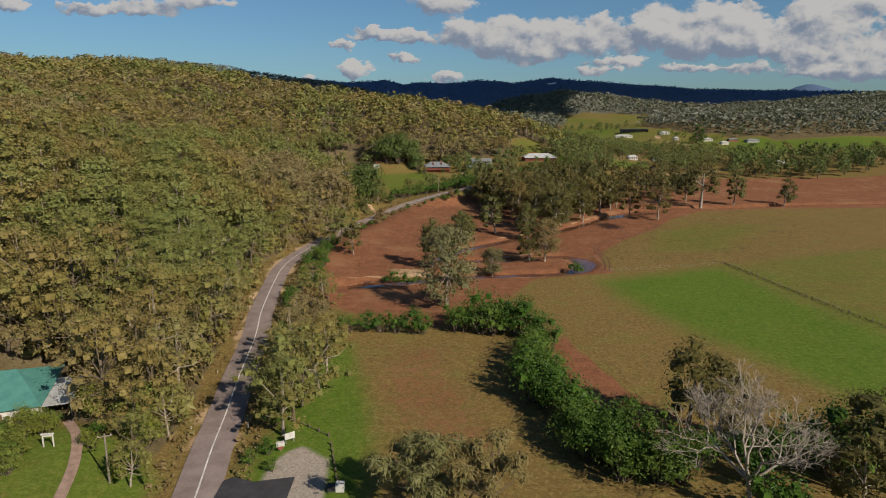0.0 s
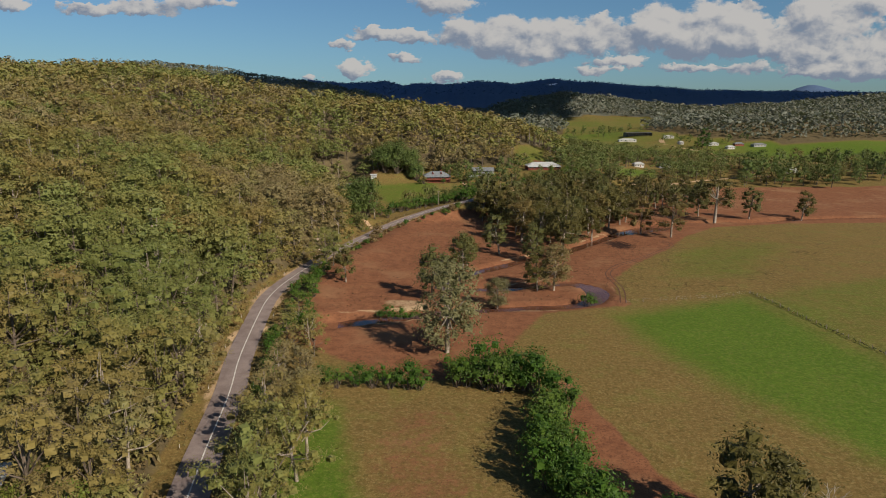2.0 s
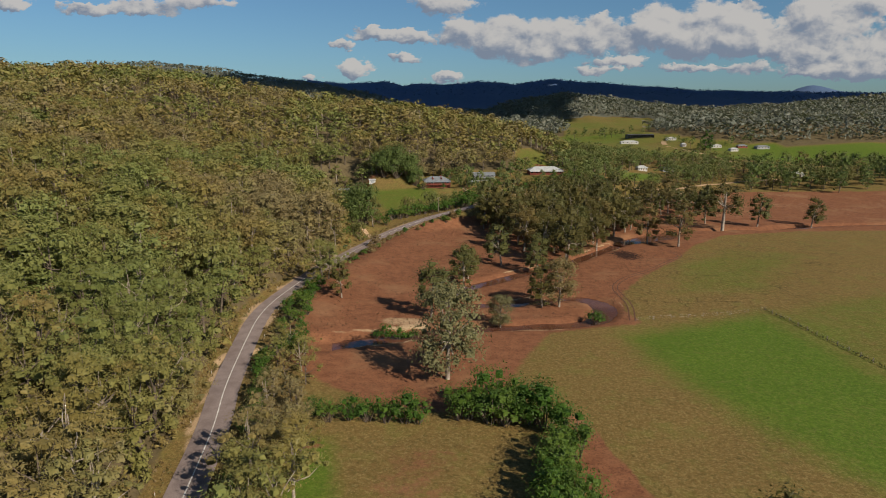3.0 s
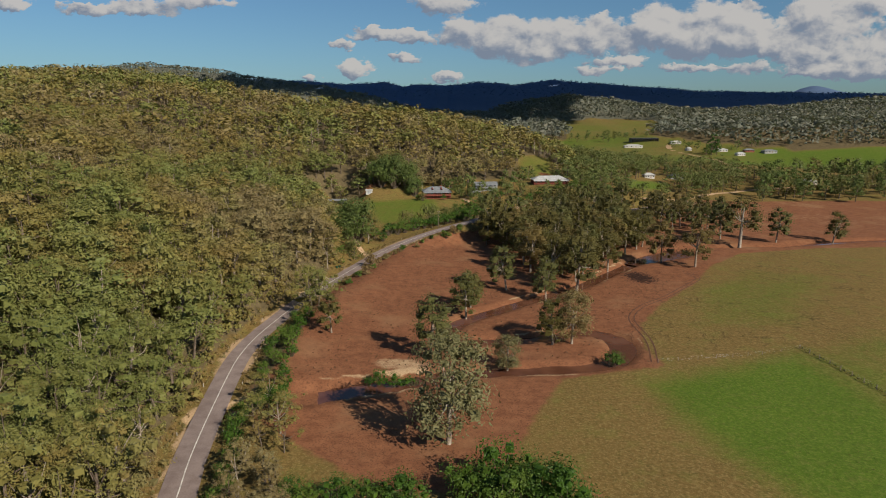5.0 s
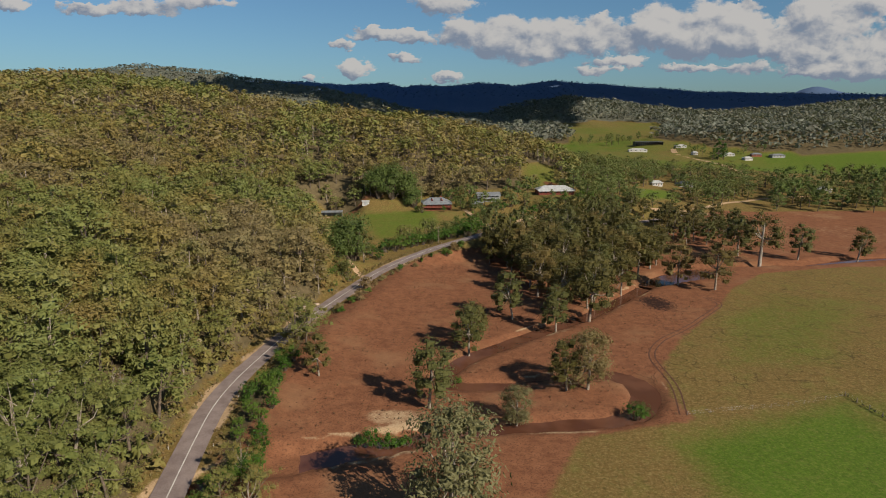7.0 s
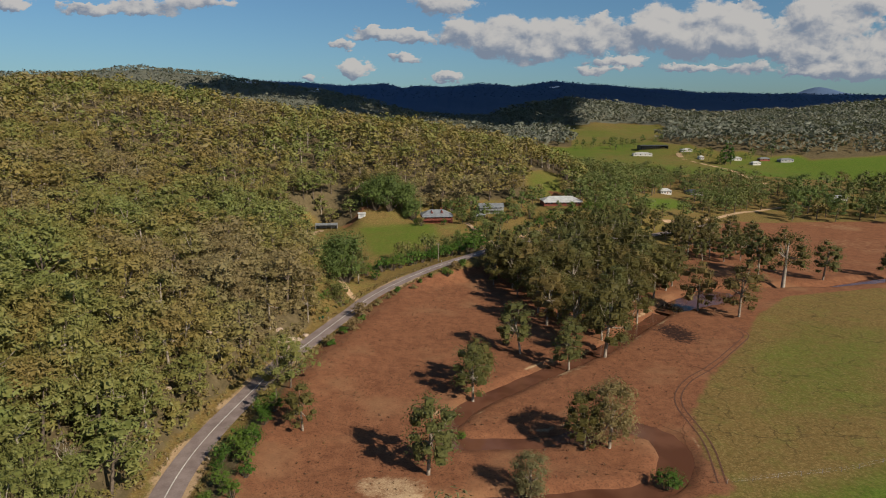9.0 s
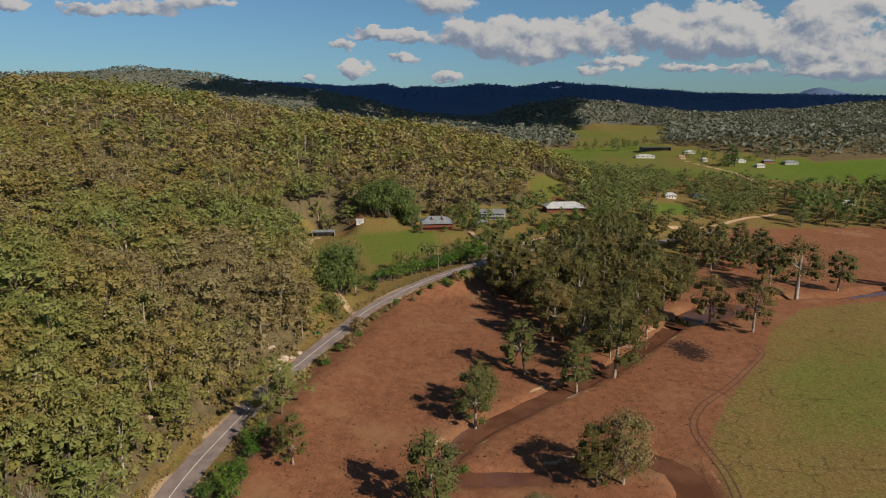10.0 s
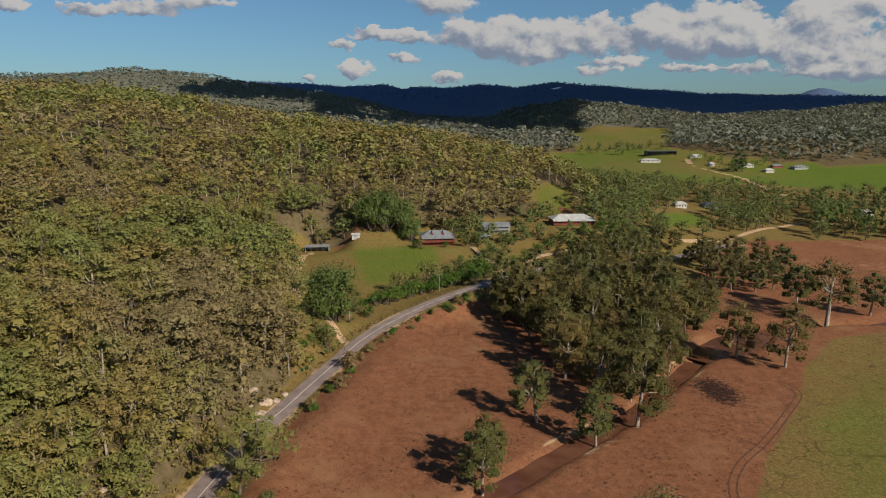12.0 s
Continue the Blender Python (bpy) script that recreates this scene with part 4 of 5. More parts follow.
# low growth under the trees
UNDER = [(-46, 92), (-54, 150), (-62, 200), (-64, 250), (-60, 290), (-50, 335), (-60, 400), (-60, 470), (-100, 500), (-160, 430), (-170, 300), (-120, 150), (-85, 80)]
low, rng = scatter(23, UNDER, 3.5)
d, _ = near_line(low[:, 0], low[:, 1], ROAD_LINE, 60)
low = low[(d > 7.0) & (inside(low[:, 0], low[:, 1], CLEAR) < 0) & ~((low[:, 0] > -100) & (low[:, 0] < -63) & (low[:, 1] > 95) & (low[:, 1] < 124)) & ~((low[:, 0] > -76) & (low[:, 1] < 100))]
pick = rng.random(len(low)) < 0.6
woods("undergrowth", 24, low[pick], 3.0 + 4.5 * rng.random(pick.sum()), LEAF_HILL, 60, 0.13, 0.55, "low green scrub under the hillside gums", trunks=False, shapes=5, puffs=4, low=0.15)
woods("dry_undergrowth", 25, low[~pick], 0.9 + 1.2 * rng.random((~pick).sum()), LEAF_REED, 36, 0.20, 0.8, "dry tan grass and scrub under the hillside gums", trunks=False, shapes=5, puffs=4, low=0.1)

bank, rng = scatter(26, [(-47, 105), (-56, 160), (-64, 210), (-67, 245), (-63, 285), (-54, 325), (-47, 350), (-52, 372), (-74, 376), (-84, 330), (-90, 280), (-88, 240), (-80, 190), (-70, 130), (-60, 105)], 2.5)
d, _ = near_line(bank[:, 0], bank[:, 1], ROAD_LINE, 60)
bank = bank[(d > 6.5) & (np.min([np.hypot(bank[:, 0] - a, bank[:, 1] - b) - r for a, b, r in OUTCROPS], axis=0) > 0)]
pick = rng.random(len(bank)) < 0.7
woods("bank_scrub", 27, bank[pick], 1.6 + 3.6 * rng.random(pick.sum()) ** 1.5, LEAF_HILL, 54, 0.12, 0.62, "low olive scrub on the rocky road bank", trunks=False, shapes=6, puffs=5, low=0.05, core=0.3)
woods("bank_grass", 28, bank[~pick], 0.7 + 1.2 * rng.random((~pick).sum()), LEAF_REED, 36, 0.18, 0.8, "dry tan grass and dead scrub on the road bank", trunks=False, shapes=5, puffs=4, low=0.1)

# woods of the valley and the ranges behind
VALE = [(63, 545), (104, 525), (118, 518), (148, 571), (159, 615), (205, 668), (205, 705), (250, 760), (205, 820), (170, 800), (120, 700), (112, 640)]
HOUSE_SPOTS = [(227, 675), (218, 652), (343, 650), (334, 632), (196, 662), (88, 533), (75, 531)]
LANE = [(122, 512), (150, 540), (190, 566), (262, 616), (255, 645), (215, 628), (190, 600), (140, 560)]
FRINGE = [(197, 617), (259, 626), (314, 678), (322, 750), (290, 770), (253, 750), (217, 680)]
BEND = [(257, 572), (296, 574), (345, 562), (430, 600), (470, 690), (401, 700), (314, 678)]
HOMES = [(-14, 516), (20, 535), (60, 548), (112, 552), (122, 505), (90, 478), (50, 462), (26, 474), (18, 490)]
pts, rng = scatter(47, HOMES, 7.2)
for q in pts:
    if min(math.hypot(q[0] - a, q[1] - b) for a, b in ((-5, 503), (31, 524), (75, 531), (88, 533))) > 13 and not (q[1] < 520 and 40 < q[0] < 70):
        plant("vale%d" % rng.integers(4), q[0], q[1], (7 + 6 * rng.random()) / 20, "leafy garden tree near the hillside houses", group="garden trees")
pts, rng = scatter(41, VALE, 7.6)
pts = np.vstack([pts, scatter(48, FRINGE, 10.0)[0], scatter(50, LANE, 9.0)[0]])
pts = pts[[min(math.hypot(q[0] - a, q[1] - b) for a, b in HOUSE_SPOTS) > 13 for q in pts]]
for f in FIELDS[3:5]:
    pts = pts[(inside(pts[:, 0], pts[:, 1], f) < -2) & (inside(pts[:, 0], pts[:, 1] + 22, f) < -1)]
woods("valley_woods", 42, pts, 11 + 8 * rng.random(len(pts)), LEAF_VALE, 260, 0.040, 0.36, "full green gum trees round the valley houses", low=0.08, puffs=12, puff=0.44, core=0.4, aspect=0.45, wide=1.25)
for seed, poly, gap, lo, hi in ((49, BEND, 12.0, 15, 23),):
    pts, rng = scatter(seed, poly, gap)
    for q in pts:
        if min(math.hypot(q[0] - a, q[1] - b) for a, b in HOUSE_SPOTS) > 15:
            plant("vale%d" % rng.integers(4), q[0], q[1], (lo + (hi - lo) * rng.random()) / 20, "full green gum tree round the valley houses", group="valley trees", tall=0.95)
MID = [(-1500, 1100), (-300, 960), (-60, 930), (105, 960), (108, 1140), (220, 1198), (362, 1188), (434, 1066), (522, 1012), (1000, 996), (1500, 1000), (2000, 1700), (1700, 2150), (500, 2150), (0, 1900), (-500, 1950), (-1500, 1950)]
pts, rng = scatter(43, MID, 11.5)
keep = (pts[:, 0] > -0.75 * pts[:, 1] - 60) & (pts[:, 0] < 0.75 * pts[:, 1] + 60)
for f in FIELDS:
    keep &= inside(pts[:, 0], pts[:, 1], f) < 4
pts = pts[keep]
woods("far_woods", 44, pts, np.where((pts[:, 1] > 1450) & (pts[:, 0] < 150), 9 + 4 * rng.random(len(pts)), 13 + 6 * rng.random(len(pts))), LEAF_FAR_HAZE, 14, 0.19, 0.50, "grey-green woods on the hills across the valley, paled for haze", trunks=False, shapes=8, puffs=4, low=0.15, wide=1.2, puff=0.5)
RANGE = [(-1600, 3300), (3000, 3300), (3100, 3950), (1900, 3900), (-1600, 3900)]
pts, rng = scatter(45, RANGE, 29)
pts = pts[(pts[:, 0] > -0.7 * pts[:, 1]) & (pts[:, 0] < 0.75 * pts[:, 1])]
woods("range_woods", 46, pts, 5 + 3 * rng.random(len(pts)), LEAF_RANGE_HAZE, 6, 0.5, 1.4, "dark woods on the distant range, blued for haze", trunks=False, shapes=5, puffs=2, low=0.05, core=0.6)


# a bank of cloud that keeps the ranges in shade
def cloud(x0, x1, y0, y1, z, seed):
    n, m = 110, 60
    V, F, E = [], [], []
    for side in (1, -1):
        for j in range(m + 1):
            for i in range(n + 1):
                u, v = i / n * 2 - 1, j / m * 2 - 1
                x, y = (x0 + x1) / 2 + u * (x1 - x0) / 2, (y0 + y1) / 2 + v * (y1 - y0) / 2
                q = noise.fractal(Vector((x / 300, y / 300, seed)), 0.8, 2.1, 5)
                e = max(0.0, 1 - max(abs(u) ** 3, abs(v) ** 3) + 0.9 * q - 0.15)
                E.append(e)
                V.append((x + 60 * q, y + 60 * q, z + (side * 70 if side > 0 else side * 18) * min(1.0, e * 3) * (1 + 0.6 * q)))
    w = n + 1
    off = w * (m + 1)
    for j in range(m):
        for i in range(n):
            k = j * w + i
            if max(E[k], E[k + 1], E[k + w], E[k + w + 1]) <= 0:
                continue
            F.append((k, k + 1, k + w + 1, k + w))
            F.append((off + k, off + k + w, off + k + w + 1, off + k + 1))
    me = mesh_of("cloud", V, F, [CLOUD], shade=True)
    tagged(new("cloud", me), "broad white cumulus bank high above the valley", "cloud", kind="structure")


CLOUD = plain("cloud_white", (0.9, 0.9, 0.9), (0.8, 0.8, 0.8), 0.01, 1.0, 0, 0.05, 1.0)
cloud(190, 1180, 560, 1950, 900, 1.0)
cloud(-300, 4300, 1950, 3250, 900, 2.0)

# ---------------------------------------------------------------- buildings
def sheet_metal(name, col, dark, rough=0.45):
    """Ribbed roofing sheet with weathering."""
    def build(N, b):
        p = local(N)
        w = N.node("ShaderNodeTexWave", Vector=p, Scale=1.1, Distortion=0.0)
        w.wave_type, w.bands_direction = "BANDS", "X"
        f = N.math("MULTIPLY_ADD", N.noise(p, 0.5, 5, 0.6), 0.8, N.math("MULTIPLY", N.noise(p, 6.0, 3, 0.6), 0.2))
        N.put(b.inputs["Base Color"], N.mix(N.ramp(f, 0.35, 0.65), dark, col))
        bump(N, b, w.outputs["Fac"], 0.5, 0.04)
    return material(name, build, rough, 0.0, 0.4)


ROOF_TEAL = sheet_metal("teal_roofing", (0.075, 0.215, 0.180), (0.055, 0.165, 0.145))
ROOF_GREY = sheet_metal("grey_roofing", (0.20, 0.21, 0.22), (0.13, 0.14, 0.15))
ROOF_PALE = sheet_metal("pale_roofing", (0.42, 0.42, 0.415), (0.30, 0.30, 0.295))
ROOF_DARK = sheet_metal("dark_roofing", (0.05, 0.06, 0.075), (0.03, 0.037, 0.05))
WALL_WHITE = plain("white_boards", (0.50, 0.48, 0.45), (0.36, 0.345, 0.32), 0.6, 0.7)
WALL_BRICK = plain("red_brick", (0.26, 0.075, 0.050), (0.17, 0.050, 0.036), 0.8, 0.85)
WALL_TIMBER = plain("brown_timber", (0.20, 0.105, 0.070), (0.11, 0.060, 0.042), 0.8, 0.8)
WALL_GREY = plain("grey_boards", (0.30, 0.30, 0.29), (0.20, 0.20, 0.195), 0.6, 0.75)
STEEL = plain("dull_steel", (0.40, 0.41, 0.42), (0.28, 0.29, 0.30), 0.6, 0.5, 0.4)
GLASS = plain("dark_window", (0.035, 0.045, 0.055), (0.02, 0.026, 0.032), 0.6, 0.08)
WEATHERED = plain("weathered_timber", (0.24, 0.20, 0.165), (0.12, 0.10, 0.082), 1.2, 0.85)
BIN = plain("green_plastic", (0.012, 0.075, 0.040), (0.008, 0.055, 0.030), 1.0, 0.5)
LEAF_TUFT = foliage("paddock_grass", (0.075, 0.075, 0.018), (0.180, 0.150, 0.048), (0.080, 0.100, 0.020))
LEAF_CLOD = foliage("dead_tufts", (0.060, 0.030, 0.017), (0.150, 0.085, 0.045), (0.090, 0.050, 0.026))
PAVER = plain("brown_pavers", (0.30, 0.205, 0.160), (0.19, 0.125, 0.098), 0.8, 0.85)


def hip_roof(bx, by, z, rise, over, ridge, thick=0.18):
    """Hipped roof slab; ridge is the half length of the ridge, equal to the half width for a gable."""
    X, Y = bx + over, by + over
    top = [(-X, -Y, z), (X, -Y, z), (X, Y, z), (-X, Y, z), (-ridge, 0, z + rise), (ridge, 0, z + rise)]
    low = [(a, b, c - thick) for a, b, c in top]
    f = [(0, 1, 5, 4), (1, 2, 5), (2, 3, 4, 5), (3, 0, 4), (7, 6, 10, 11), (8, 7, 11), (9, 8, 11, 10), (6, 9, 10),
         (0, 6, 7, 1), (1, 7, 8, 2), (2, 8, 9, 3), (3, 9, 6, 0)]
    return faces_bm(top + low, f)


def gable_ends(bx, by, z, rise):
    v, f = [], []
    for s in (-1, 1):
        k = len(v)
        x0, x1 = s * bx, s * (bx - 0.15)
        v += [(x0, -by, z), (x0, by, z), (x0, 0, z + rise), (x1, -by, z), (x1, by, z), (x1, 0, z + rise)]
        f += [(k, k + 1, k + 2), (k + 3, k + 4, k + 5), (k, k + 1, k + 4, k + 3), (k + 1, k + 2, k + 5, k + 4), (k + 2, k, k + 3, k + 5)]
    return faces_bm(v, f)


def window_on(parent, x, y, z, w, h, side=-1, frame_mat=None):
    """A window set in a front or back wall, standing a little proud."""
    win = part("window", boxed(x - w / 2, x + w / 2, y - 0.05, y + 0.05, z, z + h, 0.02), frame_mat or WALL_WHITE, parent, "white-framed window")
    part("pane", boxed(x - w / 2 + 0.09, x + w / 2 - 0.09, y + side * 0.075 - 0.02, y + side * 0.075 + 0.02, z + 0.09, z + h - 0.09), GLASS, win, "dark glass pane")


def house(name, x, y, z, turn, w, d, wall_h, rise, ridge, roof_mat, wall_mat, label, base=0.0, base_mat=None, veranda=0.0, post_mat=None, windows=4, chimney=False, category="house"):
    """A house: walls on a base, hipped or gabled roof, windows in the long sides and a veranda with posts in front."""
    h = thing(name, pose(x, y, z, 0, 0, turn), label, category)
    bx, by = w / 2, d / 2
    if base:
        part("base", boxed(-bx, bx, -by, by, -1.2, base, 0.04), base_mat or wall_mat, h)
    part("wall", boxed(-bx + 0.003, bx - 0.003, -by + 0.003, by - 0.003, base if base else -1.2, base + wall_h, 0.03), wall_mat, h)
    r = part("roof", hip_roof(bx, by, base + wall_h, rise, 0.6, ridge), roof_mat, h)
    if ridge >= bx:
        part("gable", gable_ends(bx - 0.1, by, base + wall_h - 0.05, rise * by / (by + 0.6)), wall_mat, h)
    part("ridge_cap", boxed(-min(ridge, bx), min(ridge, bx), -0.18, 0.18, base + wall_h + rise - 0.05, base + wall_h + rise + 0.07), roof_mat, r)
    for k in range(windows):
        wx = -bx + (k + 0.5) * w / windows
        if k == windows // 2:
            part("door", boxed(wx - 0.45, wx + 0.45, -by - 0.05, -by + 0.05, base + 0.02, base + 2.07), WALL_TIMBER, h, "timber door")
        else:
            window_on(h, wx, -by, base + 0.85, min(1.8, w / windows * 0.55), 1.25)
        window_on(h, wx, by, base + 0.95, 1.2, 1.1, 1)
    if veranda:
        part("veranda_floor", boxed(-bx, bx, -by - veranda, -by - 0.01, base - 0.2, base, 0.02), post_mat or WALL_TIMBER, h)
        v = [(-bx - 0.3, -by - veranda - 0.3, base + wall_h - 0.75), (bx + 0.3, -by - veranda - 0.3, base + wall_h - 0.75), (bx + 0.3, -by - 0.55, base + wall_h - 0.14), (-bx - 0.3, -by - 0.55, base + wall_h - 0.14)]
        part("veranda_roof", faces_bm(v + [(a, b, c - 0.1) for a, b, c in v], [(0, 1, 2, 3), (7, 6, 5, 4), (0, 4, 5, 1), (1, 5, 6, 2), (2, 6, 7, 3), (3, 7, 4, 0)]), roof_mat, h)
        n = max(3, int(w / 2.8))
        for k in range(n + 1):
            px = -bx + 0.1 + k * (w - 0.2) / n
            part("post", boxed(px - 0.07, px + 0.07, -by - veranda, -by - veranda + 0.14, -1.2 if base else -0.5, base + wall_h - 0.8), post_mat or WALL_TIMBER, h)
        part("rail", boxed(-bx, bx, -by - veranda - 0.04, -by - veranda + 0.02, base + 0.85, base + 0.97), post_mat or WALL_TIMBER, h)
        for k in range(int(w / 0.9)):
            px = -bx + 0.45 + k * 0.9
            part("baluster", boxed(px - 0.25, px + 0.25, -by - veranda - 0.02, -by - veranda + 0.01, base + 0.08, base + 0.84), post_mat or WALL_TIMBER, h)
    if chimney:
        part("chimney", boxed(bx * 0.3, bx * 0.3 + 0.9, 0.6, 1.5, base + wall_h, base + wall_h + rise + 0.9, 0.03), WALL_BRICK, h)
    return h


# house with dormers above the lawn
h1 = house("house", -5, 503, 14.5, 8, 19, 11, 2.7, 2.9, 4.5, ROOF_GREY, WALL_BRICK, "two-storey brick house with grey hipped roof and dormers", base=2.4, base_mat=WALL_BRICK, veranda=2.4, post_mat=WALL_BRICK, windows=5, chimney=True)
for dx in (-3.2, 3.2):
    dm = part("dormer", faces_bm([(dx - 1.1, -4.2, 5.6), (dx + 1.1, -4.2, 5.6), (dx + 1.1, -1.0, 5.6), (dx - 1.1, -1.0, 5.6), (dx, -4.2, 7.9), (dx, -0.4, 7.9)],
                                 [(0, 1, 4), (1, 2, 5, 4), (2, 3, 5), (3, 0, 4, 5), (3, 2, 1, 0)]), WALL_BRICK, h1, "small red gabled dormer")
    part("pane", boxed(dx - 0.4, dx + 0.4, -4.26, -4.2, 6.0, 6.8), GLASS, dm, "dark glass pane")
house("house", 31, 524, 17.5, 6, 16, 9, 2.6, 1.3, 9.0, ROOF_GREY, WALL_GREY, "two-storey grey weatherboard house with low gabled roof", base=2.5, base_mat=WALL_GREY, veranda=2.2, post_mat=STEEL, windows=5)
house("house", 80, 534, 21.5, 4, 26, 11, 2.9, 2.6, 8.0, ROOF_PALE, WALL_BRICK, "long red brick house with pale hipped roof and veranda", veranda=2.6, post_mat=WALL_BRICK, windows=7, base=0.5)
house("house", -81.5, 109.0, 3.2, 20, 16, 19, 3.0, 3.6, 3.0, ROOF_TEAL, WALL_WHITE, "white house with teal ribbed hipped roof among trees", windows=4)


def awning(x, y, z, turn, w, d, h, label):
    a = thing("awning", pose(x, y, z, 0, 0, turn), label, "awning")
    v = [(-w / 2, -d / 2, h - 0.5), (w / 2, -d / 2, h - 0.5), (w / 2, d / 2, h), (-w / 2, d / 2, h)]
    part("roof", faces_bm(v + [(p, q, r - 0.12) for p, q, r in v], [(0, 1, 2, 3), (7, 6, 5, 4), (0, 4, 5, 1), (1, 5, 6, 2), (2, 6, 7, 3), (3, 7, 4, 0)]), ROOF_PALE, a)
    for px in (-w / 2 + 0.2, w / 2 - 0.2):
        for py in (-d / 2 + 0.2, d / 2 - 0.2):
            part("post", boxed(px - 0.06, px + 0.06, py - 0.06, py + 0.06, -0.6, h - 0.45 + 0.25 * (py > 0)), WALL_WHITE, a)
    return a


awning(-70.6, 109.8, 3.0, 20, 5.0, 12.0, 3.1, "white flat awning on posts beside the teal-roofed house")


def shed(x, y, z, turn, w, d, h, label, roof_mat, wall_mat, open_front=True, name="shed"):
    """A skillion shed, its front open between posts."""
    s = thing(name, pose(x, y, z, 0, 0, turn), label, "shed")
    bx, by = w / 2, d / 2
    part("back_wall", boxed(-bx, bx, by - 0.12, by, -0.8, h, 0.02), wall_mat, s)
    for sgn in (-1, 1):
        part("side_wall", boxed(sgn * bx - 0.06, sgn * bx + 0.06, -by, by - 0.13, -0.8, h, 0.02), wall_mat, s)
    v = [(-bx - 0.4, -by - 0.5, h + 0.1), (bx + 0.4, -by - 0.5, h + 0.1), (bx + 0.4, 0, h + 0.9), (-bx - 0.4, 0, h + 0.9), (bx + 0.4, by + 0.4, h + 0.1), (-bx - 0.4, by + 0.4, h + 0.1)]
    lo = [(a, b, c - 0.12) for a, b, c in v]
    part("roof", faces_bm(v + lo, [(0, 1, 2, 3), (3, 2, 4, 5), (9, 8, 7, 6), (11, 10, 8, 9), (0, 6, 7, 1), (1, 7, 8, 2), (2, 8, 10, 4), (4, 10, 11, 5), (5, 11, 9, 3), (3, 9, 6, 0)]), roof_mat, s)
    if open_front:
        n = max(2, int(w / 3.2))
        for k in range(1, n):
            px = -bx + k * w / n
            part("post", boxed(px - 0.09, px + 0.09, -by, -by + 0.18, -0.8, h + 0.1), WEATHERED, s)
    else:
        part("front_wall", boxed(-bx + 0.07, bx - 0.07, -by, -by + 0.12, -0.8, h, 0.02), wall_mat, s)
        part("roller_door", boxed(-1.3, 1.3, -by - 0.05, -by, 0, min(2.4, h - 0.2)), STEEL, s)
    return s


shed(-76, 506, 9.5, 6, 13.5, 7, 2.9, "open-fronted grey metal farm shed on the clearing", ROOF_GREY, WALL_GREY)
shed(-53, 506, float(land(-53, 506)[0]), 10, 4.5, 3, 2.1, "small white garden shed on the lawn", ROOF_PALE, WALL_WHITE, False)
shed(22, 505, float(land(22, 505)[0]), 40, 9, 4, 2.2, "low grey carport beside the track", ROOF_GREY, WALL_GREY)

# farms across the valley: x, y, width, depth, roof
for k, (x, y, w, d, rm, wm, lab) in enumerate((
        (227, 675, 18, 10, ROOF_DARK, WALL_GREY, "grey house with dark solar-panelled roof among trees"),
        (343, 650, 15, 10, ROOF_PALE, WALL_WHITE, "white cottage with pale roof among gum trees"),
        (415, 1012, 22, 12, ROOF_PALE, WALL_WHITE, "long white farmhouse with pale roof on green pasture"),
        (452, 1002, 17, 11, ROOF_GREY, WALL_BRICK, "brick farmhouse with grey roof on green pasture"),
        (425, 970, 15, 9, ROOF_PALE, WALL_WHITE, "small white farm cottage on green pasture"),
        (478, 993, 24, 12, ROOF_GREY, WALL_GREY, "long grey farm building on green pasture"),
        (372, 1082, 20, 9, ROOF_PALE, WALL_WHITE, "white farmhouse beside the valley lane"),
        (296, 1053, 34, 12, ROOF_PALE, WALL_WHITE, "long low white building below the barn"),
        (367, 1012, 9, 7, ROOF_PALE, WALL_WHITE, "small pale cottage beside the valley lane"),
        (196, 662, 12, 9, ROOF_PALE, WALL_WHITE, "pale-roofed cottage half hidden by trees"))):
    house("house", x, y, float(land(x, y)[0]) + 0.2, 10 - 5 * (k % 4), w * 0.8, d * 0.8, 2.7, 2.0, w * 0.22, rm, wm, lab, windows=4)
shed(330, 1112, float(land(330, 1112)[0]), 3, 44, 16, 5.5, "wide dark barn with open bays on the far pasture", ROOF_DARK, ROOF_DARK, name="barn")

# ---------------------------------------------------------------- tracks
DIRT = plain("pale_dirt", (0.42, 0.29, 0.175), (0.30, 0.195, 0.115), 0.25, 0.95, 0, 2.5, 0.05)
for line, half in (([(-35, 364, 0), (-42, 374, 0), (-50, 384, 0), (-60, 396, 0), (-72, 430, 0), (-78, 470, 0), (-78, 500, 0)], 1.7),
                   ([(36, 441, 0), (32, 455, 0), (22, 480, 0), (14, 498, 0)], 1.5),
                   ([(42, 445, 0), (46, 474, 0), (52, 484, 0), (70, 495.5, 0), (92, 508, 0), (106, 517, 0)], 1.6),
                   ([(152, 536, 0), (167, 544, 0), (192, 558, 0), (230, 596, 0), (255, 612, 0), (288, 630, 0), (330, 636, 0)], 1.9),
                   ([(326, 740, 0), (331, 795, 0), (346, 860, 0), (354, 915, 0), (346, 953, 0), (343, 1016, 0), (358, 1072, 0), (385, 1107, 0)], 4.0)):
    ribbon("track", spline(line, 2.5), half, 0.10, DIRT, "pale unsealed dirt track", on_land=True, cat="track")
tar = [(-33.2, 60), (-33.6, 88), (-32.4, 89), (-29, 87.6), (-23, 89), (-22.6, 60)]
bm = bmesh.new()
vs = [bm.verts.new((a, b, 0.80)) for a, b in tar]
bm.faces.new(vs)
r = bmesh.ops.extrude_face_region(bm, geom=bm.faces[:])
bmesh.ops.translate(bm, verts=[v for v in r["geom"] if isinstance(v, bmesh.types.BMVert)], vec=(0, 0, -1.5))
bmesh.ops.recalc_face_normals(bm, faces=bm.faces[:])
me = bpy.data.meshes.new("pavement")
